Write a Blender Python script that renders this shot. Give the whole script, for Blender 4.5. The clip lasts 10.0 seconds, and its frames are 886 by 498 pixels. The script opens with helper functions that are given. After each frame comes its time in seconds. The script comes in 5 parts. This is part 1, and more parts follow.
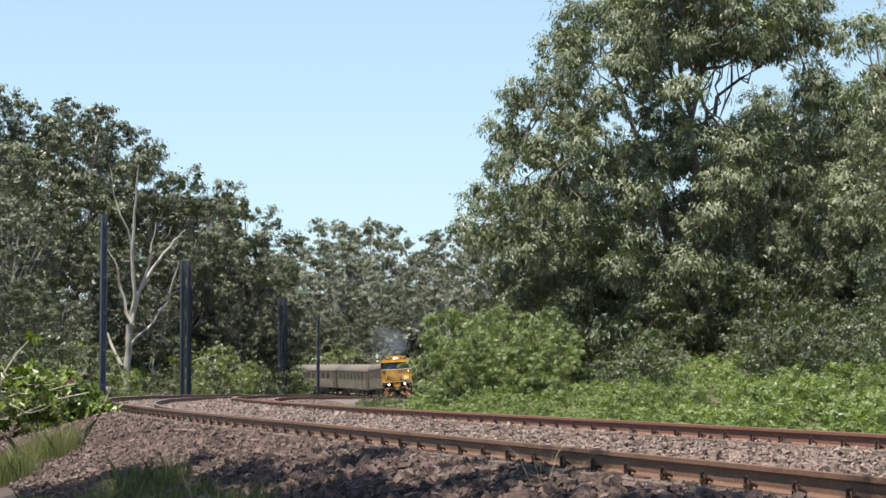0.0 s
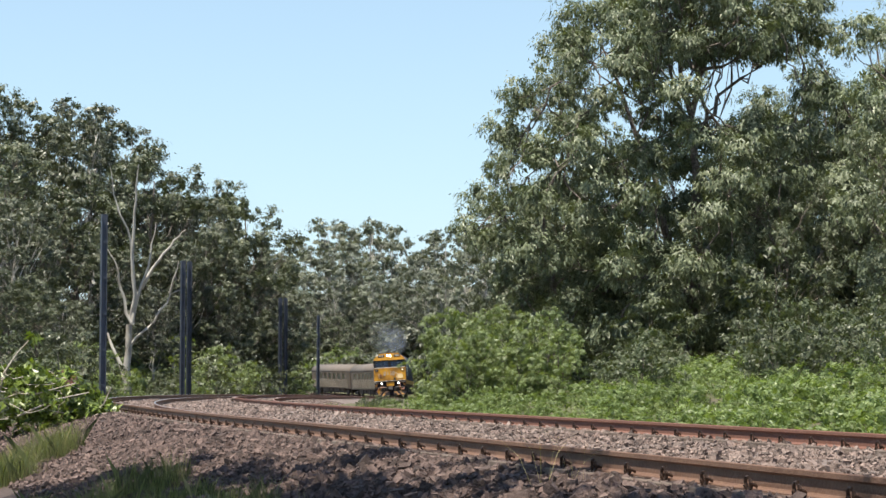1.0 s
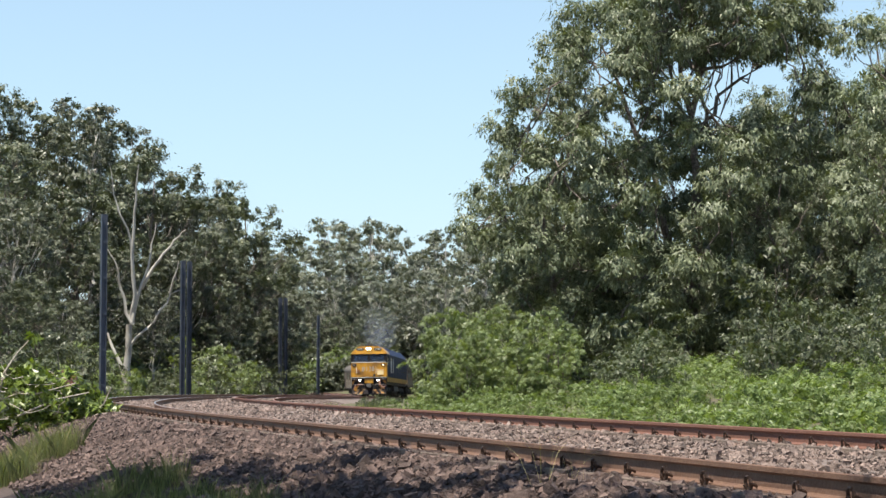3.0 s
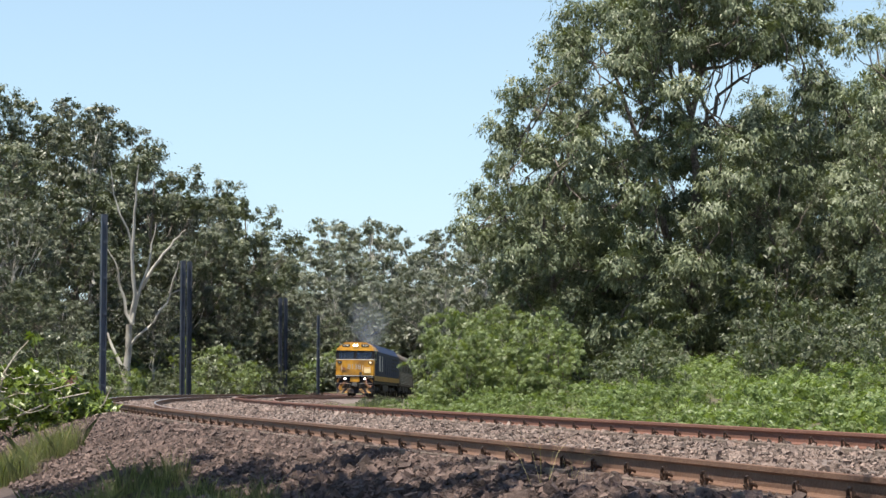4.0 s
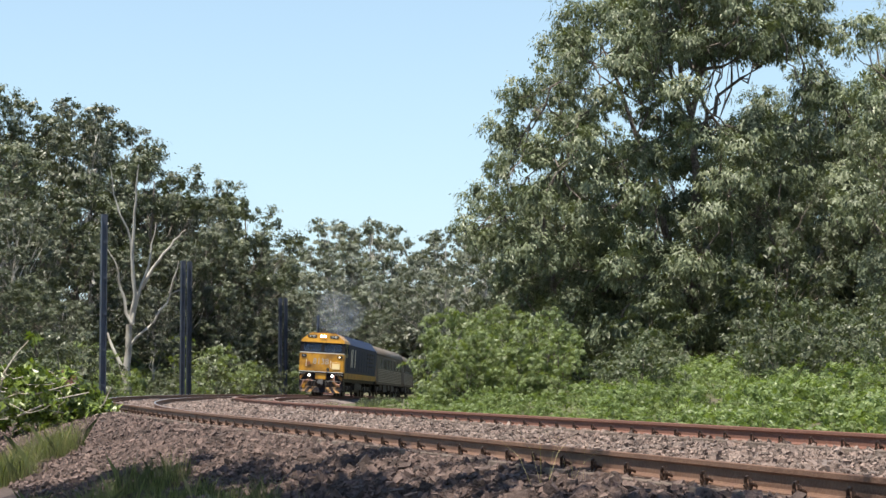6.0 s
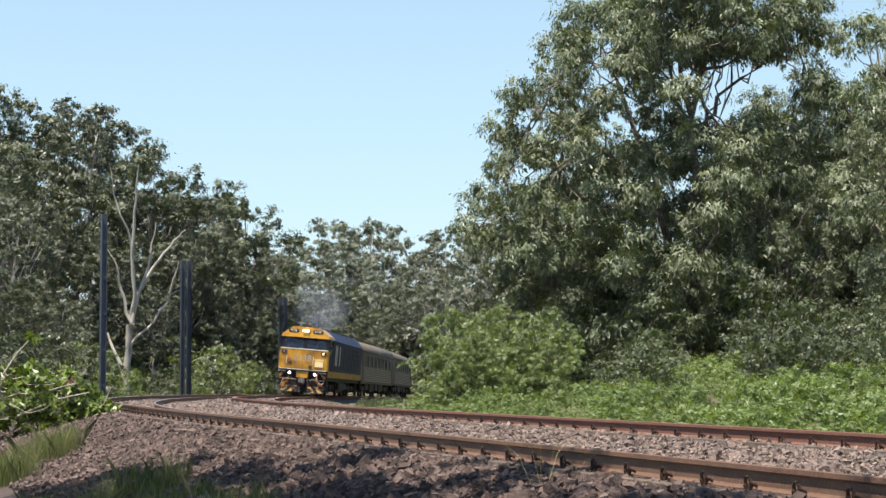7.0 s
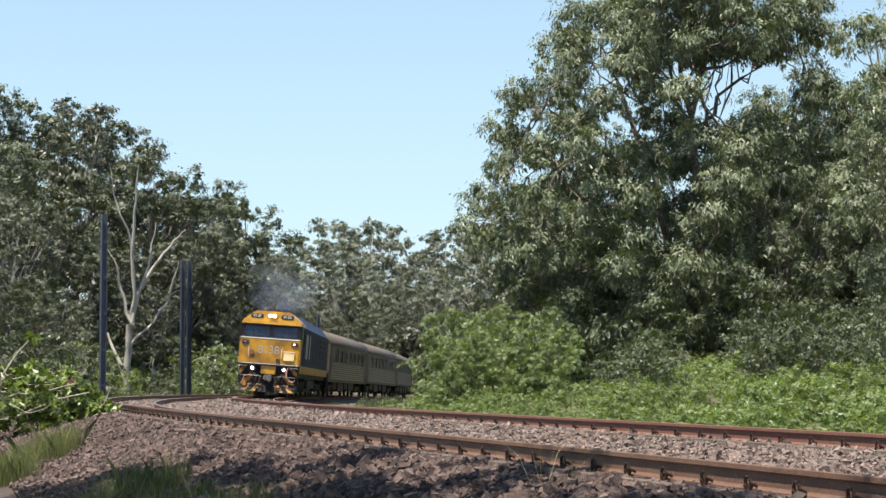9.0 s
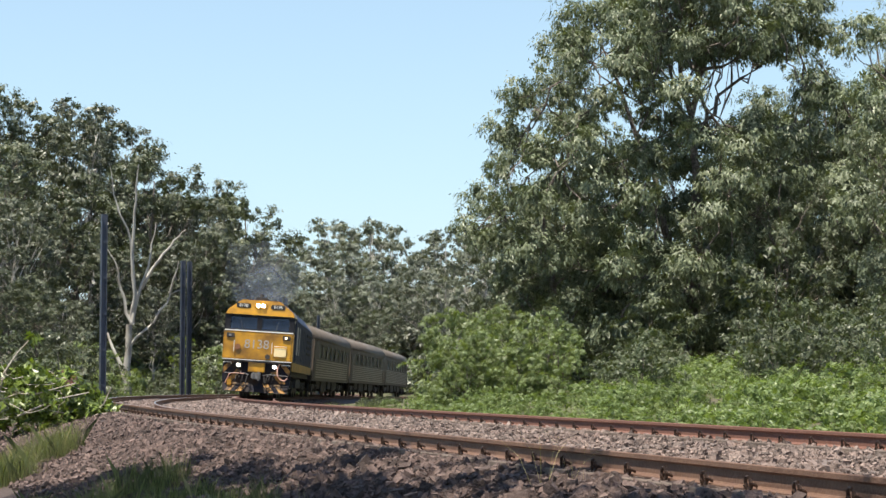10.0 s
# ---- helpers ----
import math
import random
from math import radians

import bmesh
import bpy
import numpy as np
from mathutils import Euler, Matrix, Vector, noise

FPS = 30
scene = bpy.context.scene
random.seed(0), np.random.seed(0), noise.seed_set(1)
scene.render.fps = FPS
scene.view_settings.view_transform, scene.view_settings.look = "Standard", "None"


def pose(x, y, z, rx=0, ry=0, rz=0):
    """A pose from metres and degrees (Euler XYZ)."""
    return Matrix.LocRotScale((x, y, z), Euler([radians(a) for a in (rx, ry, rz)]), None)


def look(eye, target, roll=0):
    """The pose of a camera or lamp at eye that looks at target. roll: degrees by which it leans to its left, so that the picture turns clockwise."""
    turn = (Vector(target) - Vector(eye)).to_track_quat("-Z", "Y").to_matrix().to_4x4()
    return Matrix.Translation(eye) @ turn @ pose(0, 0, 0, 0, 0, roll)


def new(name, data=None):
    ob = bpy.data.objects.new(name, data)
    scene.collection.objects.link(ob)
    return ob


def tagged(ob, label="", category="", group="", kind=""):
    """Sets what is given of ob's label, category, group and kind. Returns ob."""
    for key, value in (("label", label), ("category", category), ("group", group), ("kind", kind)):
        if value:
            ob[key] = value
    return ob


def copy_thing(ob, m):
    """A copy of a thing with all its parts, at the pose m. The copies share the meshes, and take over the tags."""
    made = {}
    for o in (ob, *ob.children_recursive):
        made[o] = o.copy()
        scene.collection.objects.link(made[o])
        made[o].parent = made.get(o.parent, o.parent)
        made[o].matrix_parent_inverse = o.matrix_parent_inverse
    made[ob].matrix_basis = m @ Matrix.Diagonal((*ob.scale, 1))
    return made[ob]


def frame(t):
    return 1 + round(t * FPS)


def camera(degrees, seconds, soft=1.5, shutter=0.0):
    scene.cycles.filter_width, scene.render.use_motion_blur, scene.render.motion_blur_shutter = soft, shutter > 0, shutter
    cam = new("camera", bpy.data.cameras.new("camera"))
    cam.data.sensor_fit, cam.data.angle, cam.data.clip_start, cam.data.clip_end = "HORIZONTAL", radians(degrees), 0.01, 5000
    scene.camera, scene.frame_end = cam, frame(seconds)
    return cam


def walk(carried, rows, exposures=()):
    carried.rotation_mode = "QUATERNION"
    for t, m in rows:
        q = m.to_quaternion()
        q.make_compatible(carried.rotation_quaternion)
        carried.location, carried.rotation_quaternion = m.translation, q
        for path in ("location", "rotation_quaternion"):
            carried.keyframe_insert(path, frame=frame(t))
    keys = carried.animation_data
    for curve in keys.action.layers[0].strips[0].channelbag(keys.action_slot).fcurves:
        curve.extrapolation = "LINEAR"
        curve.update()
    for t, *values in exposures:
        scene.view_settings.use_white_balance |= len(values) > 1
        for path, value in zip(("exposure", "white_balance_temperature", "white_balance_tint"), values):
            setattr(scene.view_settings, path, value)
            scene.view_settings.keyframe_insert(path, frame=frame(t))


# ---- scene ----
# The camera: on a tripod, still, beside the curve.
cam = camera(28.19, 10.0, soft=1.5)
CAM_POSE = pose(0, 0, 0, 90 + 3.131, 0, 0)
walk(cam, [(0.0, CAM_POSE), (10.0, CAM_POSE)], exposures=[(0.0, 0.95), (10.0, 0.95)])

# World and sun
SUN_DIR = Vector((-0.29, -0.37, 1.40)).normalized()
world = bpy.data.worlds.new("sky")
scene.world = world
world.use_nodes = True
wn = world.node_tree.nodes
sky = wn.new("ShaderNodeTexSky")
sky.sky_type = "NISHITA"
sky.sun_disc = False
sky.sun_elevation = math.asin(SUN_DIR.z)
sky.sun_rotation = math.atan2(SUN_DIR.x, SUN_DIR.y)
sky.air_density, sky.dust_density, sky.ozone_density = 1.0, 0.3, 1.2
wn["Background"].inputs["Strength"].default_value = 0.086
haze = wn.new("ShaderNodeMix")  # a thin summer haze, thickest at the horizon
haze.data_type = "RGBA"
height, up_axis, thin = wn.new("ShaderNodeTexCoord"), wn.new("ShaderNodeSeparateXYZ"), wn.new("ShaderNodeMapRange")
thin.inputs["From Max"].default_value, thin.inputs["To Min"].default_value, thin.inputs["To Max"].default_value = 0.6, 0.72, 0.0
world.node_tree.links.new(height.outputs["Generated"], up_axis.inputs[0])
world.node_tree.links.new(up_axis.outputs["Z"], thin.inputs["Value"])
world.node_tree.links.new(thin.outputs["Result"], haze.inputs["Factor"])
haze.inputs[7].default_value = (3.75, 5.35, 6.45, 1)
world.node_tree.links.new(sky.outputs["Color"], haze.inputs[6])
world.node_tree.links.new(haze.outputs[2], wn["Background"].inputs["Color"])
sun_data = bpy.data.lights.new("sun", "SUN")
sun_data.energy, sun_data.angle, sun_data.color = 5.0, radians(0.55), (1.0, 0.93, 0.80)
sun = new("sun", sun_data)
sun.matrix_world = look(SUN_DIR * 50, (0, 0, 0))


# ---- materials ----
def material(name, base, rough=0.7, metal=0.0, vary=(), bump=0.0, bump_scale=20.0, spec=0.5, random_by="", random_amount=0.25):
    """A procedural surface. vary: rows of (noise scale per metre, second colour, amount, low, high)."""
    m = bpy.data.materials.new(name)
    m.use_nodes = True
    n, l = m.node_tree.nodes, m.node_tree.links
    p = n["Principled BSDF"]
    p.inputs["Roughness"].default_value = rough
    p.inputs["Metallic"].default_value = metal
    p.inputs["Specular IOR Level"].default_value = spec
    tc = n.new("ShaderNodeTexCoord")
    rgb = n.new("ShaderNodeRGB")
    rgb.outputs[0].default_value = (*base, 1)
    col = rgb.outputs[0]
    for sc, c2, amt, lo, hi in vary:
        t = n.new("ShaderNodeTexNoise")
        t.inputs["Scale"].default_value = sc
        t.inputs["Detail"].default_value = 6
        l.new(tc.outputs["Object"], t.inputs["Vector"])
        r = n.new("ShaderNodeMapRange")
        r.inputs["From Min"].default_value, r.inputs["From Max"].default_value = lo, hi
        r.inputs["To Max"].default_value = amt
        l.new(t.outputs["Fac"], r.inputs["Value"])
        mx = n.new("ShaderNodeMix")
        mx.data_type = "RGBA"
        mx.inputs["B"].default_value = (0, 0, 0, 1)
        l.new(r.outputs["Result"], mx.inputs["Factor"])
        l.new(col, mx.inputs[6])
        mx.inputs[7].default_value = (*c2, 1)
        col = mx.outputs[2]
    if random_by:
        src = n.new("ShaderNodeNewGeometry").outputs["Random Per Island"] if random_by == "island" else n.new("ShaderNodeObjectInfo").outputs["Random"]
        r = n.new("ShaderNodeMapRange")
        r.inputs["To Min"].default_value, r.inputs["To Max"].default_value = 1 - random_amount, 1 + random_amount
        l.new(src, r.inputs["Value"])
        h = n.new("ShaderNodeHueSaturation")
        l.new(r.outputs["Result"], h.inputs["Value"])
        l.new(col, h.inputs["Color"])
        col = h.outputs["Color"]
    l.new(col, p.inputs["Base Color"])
    if bump:
        t = n.new("ShaderNodeTexNoise")
        t.inputs["Scale"].default_value = bump_scale
        t.inputs["Detail"].default_value = 8
        l.new(tc.outputs["Object"], t.inputs["Vector"])
        b = n.new("ShaderNodeBump")
        b.inputs["Strength"].default_value = bump
        b.inputs["Distance"].default_value = 0.03
        l.new(t.outputs["Fac"], b.inputs["Height"])
        l.new(b.outputs["Normal"], p.inputs["Normal"])
    return m


def leaf_material(name, base, second, gloss=0.45, through_light=0.35, island=0.45):
    """Leaves: two greens by leaf, a little light through the blade, a waxy gloss; each plant has its own tint."""
    m = bpy.data.materials.new(name)
    m.use_nodes = True
    n, l = m.node_tree.nodes, m.node_tree.links
    p = n["Principled BSDF"]
    geo, info = n.new("ShaderNodeNewGeometry"), n.new("ShaderNodeObjectInfo")
    mx = n.new("ShaderNodeMix")
    mx.data_type = "RGBA"
    mx.inputs[6].default_value, mx.inputs[7].default_value = (*base, 1), (*second, 1)
    l.new(geo.outputs["Random Per Island"], mx.inputs["Factor"])
    tc, t = n.new("ShaderNodeTexCoord"), n.new("ShaderNodeTexNoise")
    t.inputs["Scale"].default_value, t.inputs["Detail"].default_value = 0.35, 3
    l.new(tc.outputs["Object"], t.inputs["Vector"])
    add = n.new("ShaderNodeMath")
    add.operation = "MULTIPLY_ADD"
    add.inputs[1].default_value, add.inputs[2].default_value = island, 0.78 - island / 2
    l.new(info.outputs["Random"], add.inputs[0])
    add2 = n.new("ShaderNodeMath")
    add2.operation = "MULTIPLY_ADD"
    add2.inputs[1].default_value = 0.5
    l.new(t.outputs["Fac"], add2.inputs[0])
    l.new(add.outputs[0], add2.inputs[2])
    h = n.new("ShaderNodeHueSaturation")
    l.new(mx.outputs[2], h.inputs["Color"])
    l.new(add2.outputs[0], h.inputs["Value"])
    l.new(h.outputs["Color"], p.inputs["Base Color"])
    p.inputs["Roughness"].default_value = gloss
    p.inputs["Specular IOR Level"].default_value = 0.45
    tr = n.new("ShaderNodeBsdfTranslucent")
    warm = n.new("ShaderNodeMix")
    warm.data_type = "RGBA"
    warm.blend_type = "MULTIPLY"
    warm.inputs["Factor"].default_value = 1
    warm.inputs[7].default_value = (1.5, 1.6, 0.5, 1)
    l.new(h.outputs["Color"], warm.inputs[6])
    l.new(warm.outputs[2], tr.inputs["Color"])
    ms = n.new("ShaderNodeMixShader")
    ms.inputs[0].default_value = through_light
    l.new(p.outputs[0], ms.inputs[1])
    l.new(tr.outputs[0], ms.inputs[2])
    l.new(ms.outputs[0], n["Material Output"].inputs["Surface"])
    return m


M_GROUND = material("forest_floor", (0.068, 0.060, 0.034), 0.95, vary=((0.35, (0.06, 0.08, 0.026), 0.9, 0.4, 0.6), (6, (0.15, 0.12, 0.08), 0.7, 0.45, 0.7)), bump=0.8, bump_scale=9)
M_BALLAST = material("ballast", (0.14, 0.110, 0.100), 0.92, vary=((3, (0.11, 0.083, 0.075), 0.6, 0.4, 0.65), (40, (0.23, 0.19, 0.175), 0.6, 0.45, 0.7)), bump=1.0, bump_scale=28)
# Darker brown for the bed and stones on the outer shoulder.
M_BALLAST_DARK = material("darker_ballast", (0.06, 0.042, 0.037), 0.95, vary=((3, (0.05, 0.035, 0.03), 0.6, 0.4, 0.65), (40, (0.10, 0.075, 0.066), 0.6, 0.45, 0.7)), bump=1.0, bump_scale=28)
M_STONE = material("ballast_stone", (0.165, 0.128, 0.113), 0.9, vary=((0.8, (0.125, 0.082, 0.07), 0.7, 0.35, 0.65), (35, (0.27, 0.21, 0.18), 0.5, 0.45, 0.7)), bump=0.5, bump_scale=60, random_by="island", random_amount=0.6)
M_SHOULDER = material("shoulder_ballast_stone", (0.098, 0.066, 0.058), 0.92, vary=((0.8, (0.07, 0.046, 0.04), 0.7, 0.35, 0.65), (35, (0.17, 0.125, 0.11), 0.5, 0.45, 0.7)), bump=0.6, bump_scale=60, random_by="island", random_amount=0.6)
M_RAIL = material("rusted_rail", (0.135, 0.075, 0.052), 0.62, 0.1, vary=((2.5, (0.085, 0.044, 0.032), 0.7, 0.4, 0.65), (40, (0.24, 0.15, 0.10), 0.5, 0.45, 0.7)), bump=0.25, bump_scale=70)
M_RAIL_RED = material("red_rusted_rail", (0.15, 0.072, 0.05), 0.7, 0.1, vary=((2.0, (0.14, 0.06, 0.045), 0.7, 0.4, 0.65), (40, (0.26, 0.135, 0.10), 0.5, 0.45, 0.7)), bump=0.25, bump_scale=70)
M_POLISHED = material("polished_rail_top", (0.62, 0.62, 0.64), 0.35, 0.85, vary=((3, (0.30, 0.24, 0.20), 0.5, 0.45, 0.7),))
M_DULL_TOP = material("dull_rail_top", (0.38, 0.27, 0.23), 0.4, 0.5, vary=((3, (0.28, 0.14, 0.10), 0.7, 0.4, 0.65),))
M_SLEEPER = material("sleeper_concrete", (0.14, 0.108, 0.09), 0.9, vary=((5, (0.085, 0.062, 0.052), 0.7, 0.4, 0.65),), bump=0.5, bump_scale=40, random_by="object", random_amount=0.2)
M_CLIP = material("clip_steel", (0.035, 0.022, 0.018), 0.6, 0.4, vary=((20, (0.14, 0.07, 0.04), 0.5, 0.45, 0.7),))
M_POLE = material("pole_steel", (0.055, 0.068, 0.10), 0.5, 0.35, vary=((1.5, (0.085, 0.095, 0.125), 0.7, 0.4, 0.65), (14, (0.04, 0.05, 0.07), 0.5, 0.45, 0.7)), bump=0.1)
M_BARK = material("eucalypt_bark", (0.125, 0.098, 0.08), 0.9, vary=((1.2, (0.07, 0.052, 0.043), 0.8, 0.4, 0.6), (9, (0.30, 0.26, 0.23), 0.7, 0.45, 0.65)), bump=0.9, bump_scale=14)
M_PALE_BARK = material("pale_gum_bark", (0.46, 0.43, 0.39), 0.8, vary=((0.9, (0.25, 0.215, 0.185), 0.8, 0.42, 0.62), (12, (0.46, 0.42, 0.37), 0.5, 0.5, 0.7)), bump=0.4, bump_scale=12)
M_LEAF_GUM = leaf_material("gum_leaves", (0.038, 0.050, 0.030), (0.162, 0.170, 0.118), 0.42, 0.12)
M_LEAF_PALE = leaf_material("pale_gum_leaves", (0.054, 0.072, 0.037), (0.205, 0.228, 0.142), 0.48, 0.14)
# Distance haze is put into these paler greens of the far crowns.
M_LEAF_HAZED = leaf_material("hazed_gum_leaves", (0.080, 0.094, 0.070), (0.215, 0.225, 0.175), 0.5, 0.14)
M_LEAF_DARK = leaf_material("dark_leaves", (0.032, 0.045, 0.025), (0.128, 0.140, 0.080), 0.45, 0.12)
M_LEAF_BRIGHT = leaf_material("fresh_leaves", (0.085, 0.120, 0.045), (0.240, 0.280, 0.140), 0.45, 0.36, 0.3)
M_LEAF_LIME = leaf_material("lantana_leaves", (0.072, 0.112, 0.030), (0.245, 0.300, 0.130), 0.45, 0.34, 0.25)
M_GRASS = leaf_material("grass_blades", (0.020, 0.030, 0.010), (0.250, 0.275, 0.120), 0.6, 0.4, 0.2)
M_TWIG = material("dry_twig", (0.46, 0.40, 0.34), 0.85, vary=((8, (0.22, 0.18, 0.14), 0.7, 0.4, 0.65),), bump=0.4)


# ---- the line: a plan by curvature, falling away from the camera ----
SPACING, CANT_SIDE, SLEEPER_GAP = 4.135, 0.1119, 0.6385
SS = np.arange(-30.0, 331.0, 1.0)
KAPPA = np.interp(SS, [-20, 0, 25, 50, 75, 100, 125, 150, 175, 200, 240, 300],
                  [0, 0.0037, -0.0051, -0.0057, -0.0037, -0.0025, -0.0004, 0.0013, 0.0041, 0.0047, 0.0045, 0.001])
K_MID = (KAPPA[1:] + KAPPA[:-1]) / 2
HEAD = np.concatenate([[0], np.cumsum(K_MID)])
HEAD += 1.8785 - HEAD[30]
H_MID = (HEAD[1:] + HEAD[:-1]) / 2
LX = np.concatenate([[0], np.cumsum(np.cos(H_MID))])
LY = np.concatenate([[0], np.cumsum(np.sin(H_MID))])
LX += 7.1125 - LX[30]
LY += 11.6247 - LY[30]
LX += np.interp(SS, [25, 55, 75, 112, 147, 166, 234, 330], [0, 0.10, 0.10, -0.04, -0.23, -0.35, -1.1, -2.4])
LZ = -0.8473 - 0.01719 * SS - 0.5401e-4 * np.where(SS > 0, SS, 0) ** 2 + np.interp(SS, [165, 215, 262, 330], [0, 0.484, 1.996, 4.4])
CANT = np.interp(SS, [0, 45, 68, 82, 104, 130, 165, 260], [CANT_SIDE, CANT_SIDE, 0.066, 0.066, 0.09, 0.03, -0.06, -0.06])


def line(s, u=0.0, up=0.0, outer=False):
    """Points of a track at chainage s, u across it (to the outside of the near curve), up from its rail plane."""
    x, y, z, h, c = (np.interp(s, SS, a) for a in (LX, LY, LZ, HEAD, CANT))
    o = SPACING + 0.17 * np.interp(s, [25, 55], [0, 1]) if outer else 0.0
    across = o + u * np.cos(c) - up * np.sin(c)
    return np.stack([x - np.sin(h) * across, y + np.cos(h) * across, z + (0.0174 if outer else 0) + u * np.sin(c) + up * np.cos(c)], -1)


def smooth(a, lo, hi):
    t = np.clip((a - lo) / (hi - lo), 0, 1)
    return t * t * (3 - 2 * t)


def ground(x, y):
    """Height of the ground."""
    x, y = np.atleast_1d(np.asarray(x, float)), np.atleast_1d(np.asarray(y, float))
    z = np.empty(len(x))
    for i in range(0, len(x), 4000):
        a, b = x[i:i + 4000], y[i:i + 4000]
        k = np.argmin((a[:, None] - LX[None, ::3]) ** 2 + (b[:, None] - LY[None, ::3]) ** 2, axis=1) * 3
        u = -(a - LX[k]) * np.sin(HEAD[k]) + (b - LY[k]) * np.cos(HEAD[k])
        base = np.interp(u, [-4.5, -2.6, 6.0, 8.8], [-0.75, -0.55, -0.62, -1.16])
        left = np.interp(u, [9, 14, 25, 45, 80, 150, 400], [0, 0.5, 2.6, 8.0, 17, 28, 40]) * smooth(b, 35, 100)
        right = np.interp(-u, [4, 10, 20, 40, 80, 300], [0, 0.7, 1.9, 4.0, 8, 22]) * smooth(b, 5, 60)
        z[i:i + 4000] = LZ[k] + base + left + right
    z += smooth(y, 260, 460) * 14
    z += 0.10 * (np.sin(x * 0.9 + y * 0.31) * np.sin(y * 0.7 - x * 0.23) + 0.6 * np.sin(x * 2.3 + 1) * np.sin(y * 1.9))
    return z


def surface(x, y):
    """Height of the ground or of the ballast on it, whichever is higher."""
    x, y = np.atleast_1d(np.asarray(x, float)), np.atleast_1d(np.asarray(y, float))
    k = np.argmin((x[:, None] - LX[None]) ** 2 + (y[:, None] - LY[None]) ** 2, axis=1)
    u = -(x - LX[k]) * np.sin(HEAD[k]) + (y - LY[k]) * np.cos(HEAD[k])
    bed = np.where((u > -3.9) & (u < 8.7), bed_height(SS[k], u), -99)
    return np.maximum(ground(x, y), bed)


# ---- mesh helpers ----
def mesh_from(name, verts, faces, mats, index=None):
    """A mesh from arrays: verts (n, 3), faces (m, k)."""
    me = bpy.data.meshes.new(name)
    verts, faces = np.asarray(verts, np.float32), np.asarray(faces, np.int32)
    k = faces.shape[1]
    me.vertices.add(len(verts))
    me.vertices.foreach_set("co", verts.ravel())
    me.loops.add(faces.size)
    me.loops.foreach_set("vertex_index", faces.ravel())
    me.polygons.add(len(faces))
    me.polygons.foreach_set("loop_start", np.arange(0, faces.size, k, dtype=np.int32))
    me.polygons.foreach_set("loop_total", np.full(len(faces), k, np.int32))
    for m in mats if isinstance(mats, (list, tuple)) else [mats]:
        me.materials.append(m)
    if index is not None:
        me.polygons.foreach_set("material_index", np.asarray(index, np.int32))
    me.polygons.foreach_set("use_smooth", np.zeros(len(faces), bool))
    me.update(calc_edges=True)
    return me


def under(ob, parent):
    ob.parent = parent
    return ob


def part(name, bm, mat, parent, label="", smooth_faces=False):
    """Links a bmesh as one mesh object under a thing or a part."""
    me = bpy.data.meshes.new(name)
    bm.to_mesh(me)
    bm.free()
    for m in mat if isinstance(mat, (list, tuple)) else [mat]:
        me.materials.append(m)
    if smooth_faces:
        me.polygons.foreach_set("use_smooth", [True] * len(me.polygons))
    ob = new(name, me)
    ob.parent = parent
    return tagged(ob, label)


def sweep(points, radii, sides=6):
    """A tapered tube through points."""
    pts, vs, fs = [Vector(p) for p in points], [], []
    for i, p in enumerate(pts):
        d = (pts[min(i + 1, len(pts) - 1)] - pts[max(i - 1, 0)]).normalized()
        a = d.orthogonal().normalized() if abs(d.z) < 0.99 else Vector((1, 0, 0))
        a = (a - d * a.dot(d)).normalized()
        b = d.cross(a)
        for j in range(sides):
            w = 2 * math.pi * j / sides
            vs.append(p + (a * math.cos(w) + b * math.sin(w)) * radii[i])
    for i in range(len(pts) - 1):
        for j in range(sides):
            k = (j + 1) % sides
            fs.append((i * sides + j, i * sides + k, (i + 1) * sides + k, (i + 1) * sides + j))
    return vs, fs


def join(pieces):
    vs, fs = [], []
    for v, f in pieces:
        o = len(vs)
        vs.extend(v)
        fs.extend(tuple(i + o for i in q) for q in f)
    return vs, fs


# ---- ground: one sheet to the horizon ----
def build_ground():
    gx = np.concatenate([[-2500, -1500, -900, -500, -300, -200, -150, -120, -95, -80, -70], np.arange(-62, 62, 1.2), [70, 80, 95, 120, 150, 200, 300, 500, 900, 1500, 2500]])
    gy = np.concatenate([[-2500, -1200, -600, -300, -150, -80, -45, -25], np.arange(-15, 120, 1.0), np.arange(120, 300, 3.0), [310, 330, 360, 400, 460, 550, 700, 1000, 1600, 2500, 4000]])
    X, Y = np.meshgrid(gx, gy)
    Z = ground(X.ravel(), Y.ravel())
    n, m = len(gx), len(gy)
    i = np.arange(n * m).reshape(m, n)
    f = np.stack([i[:-1, :-1], i[:-1, 1:], i[1:, 1:], i[1:, :-1]], -1).reshape(-1, 4)
    ob = new("ground", mesh_from("ground", np.stack([X.ravel(), Y.ravel(), Z], -1), f, M_GROUND))
    ob.data.polygons.foreach_set("use_smooth", [True] * len(ob.data.polygons))
    tagged(ob, "brown forest floor with leaf litter and thin grass", "ground", kind="structure")


build_ground()


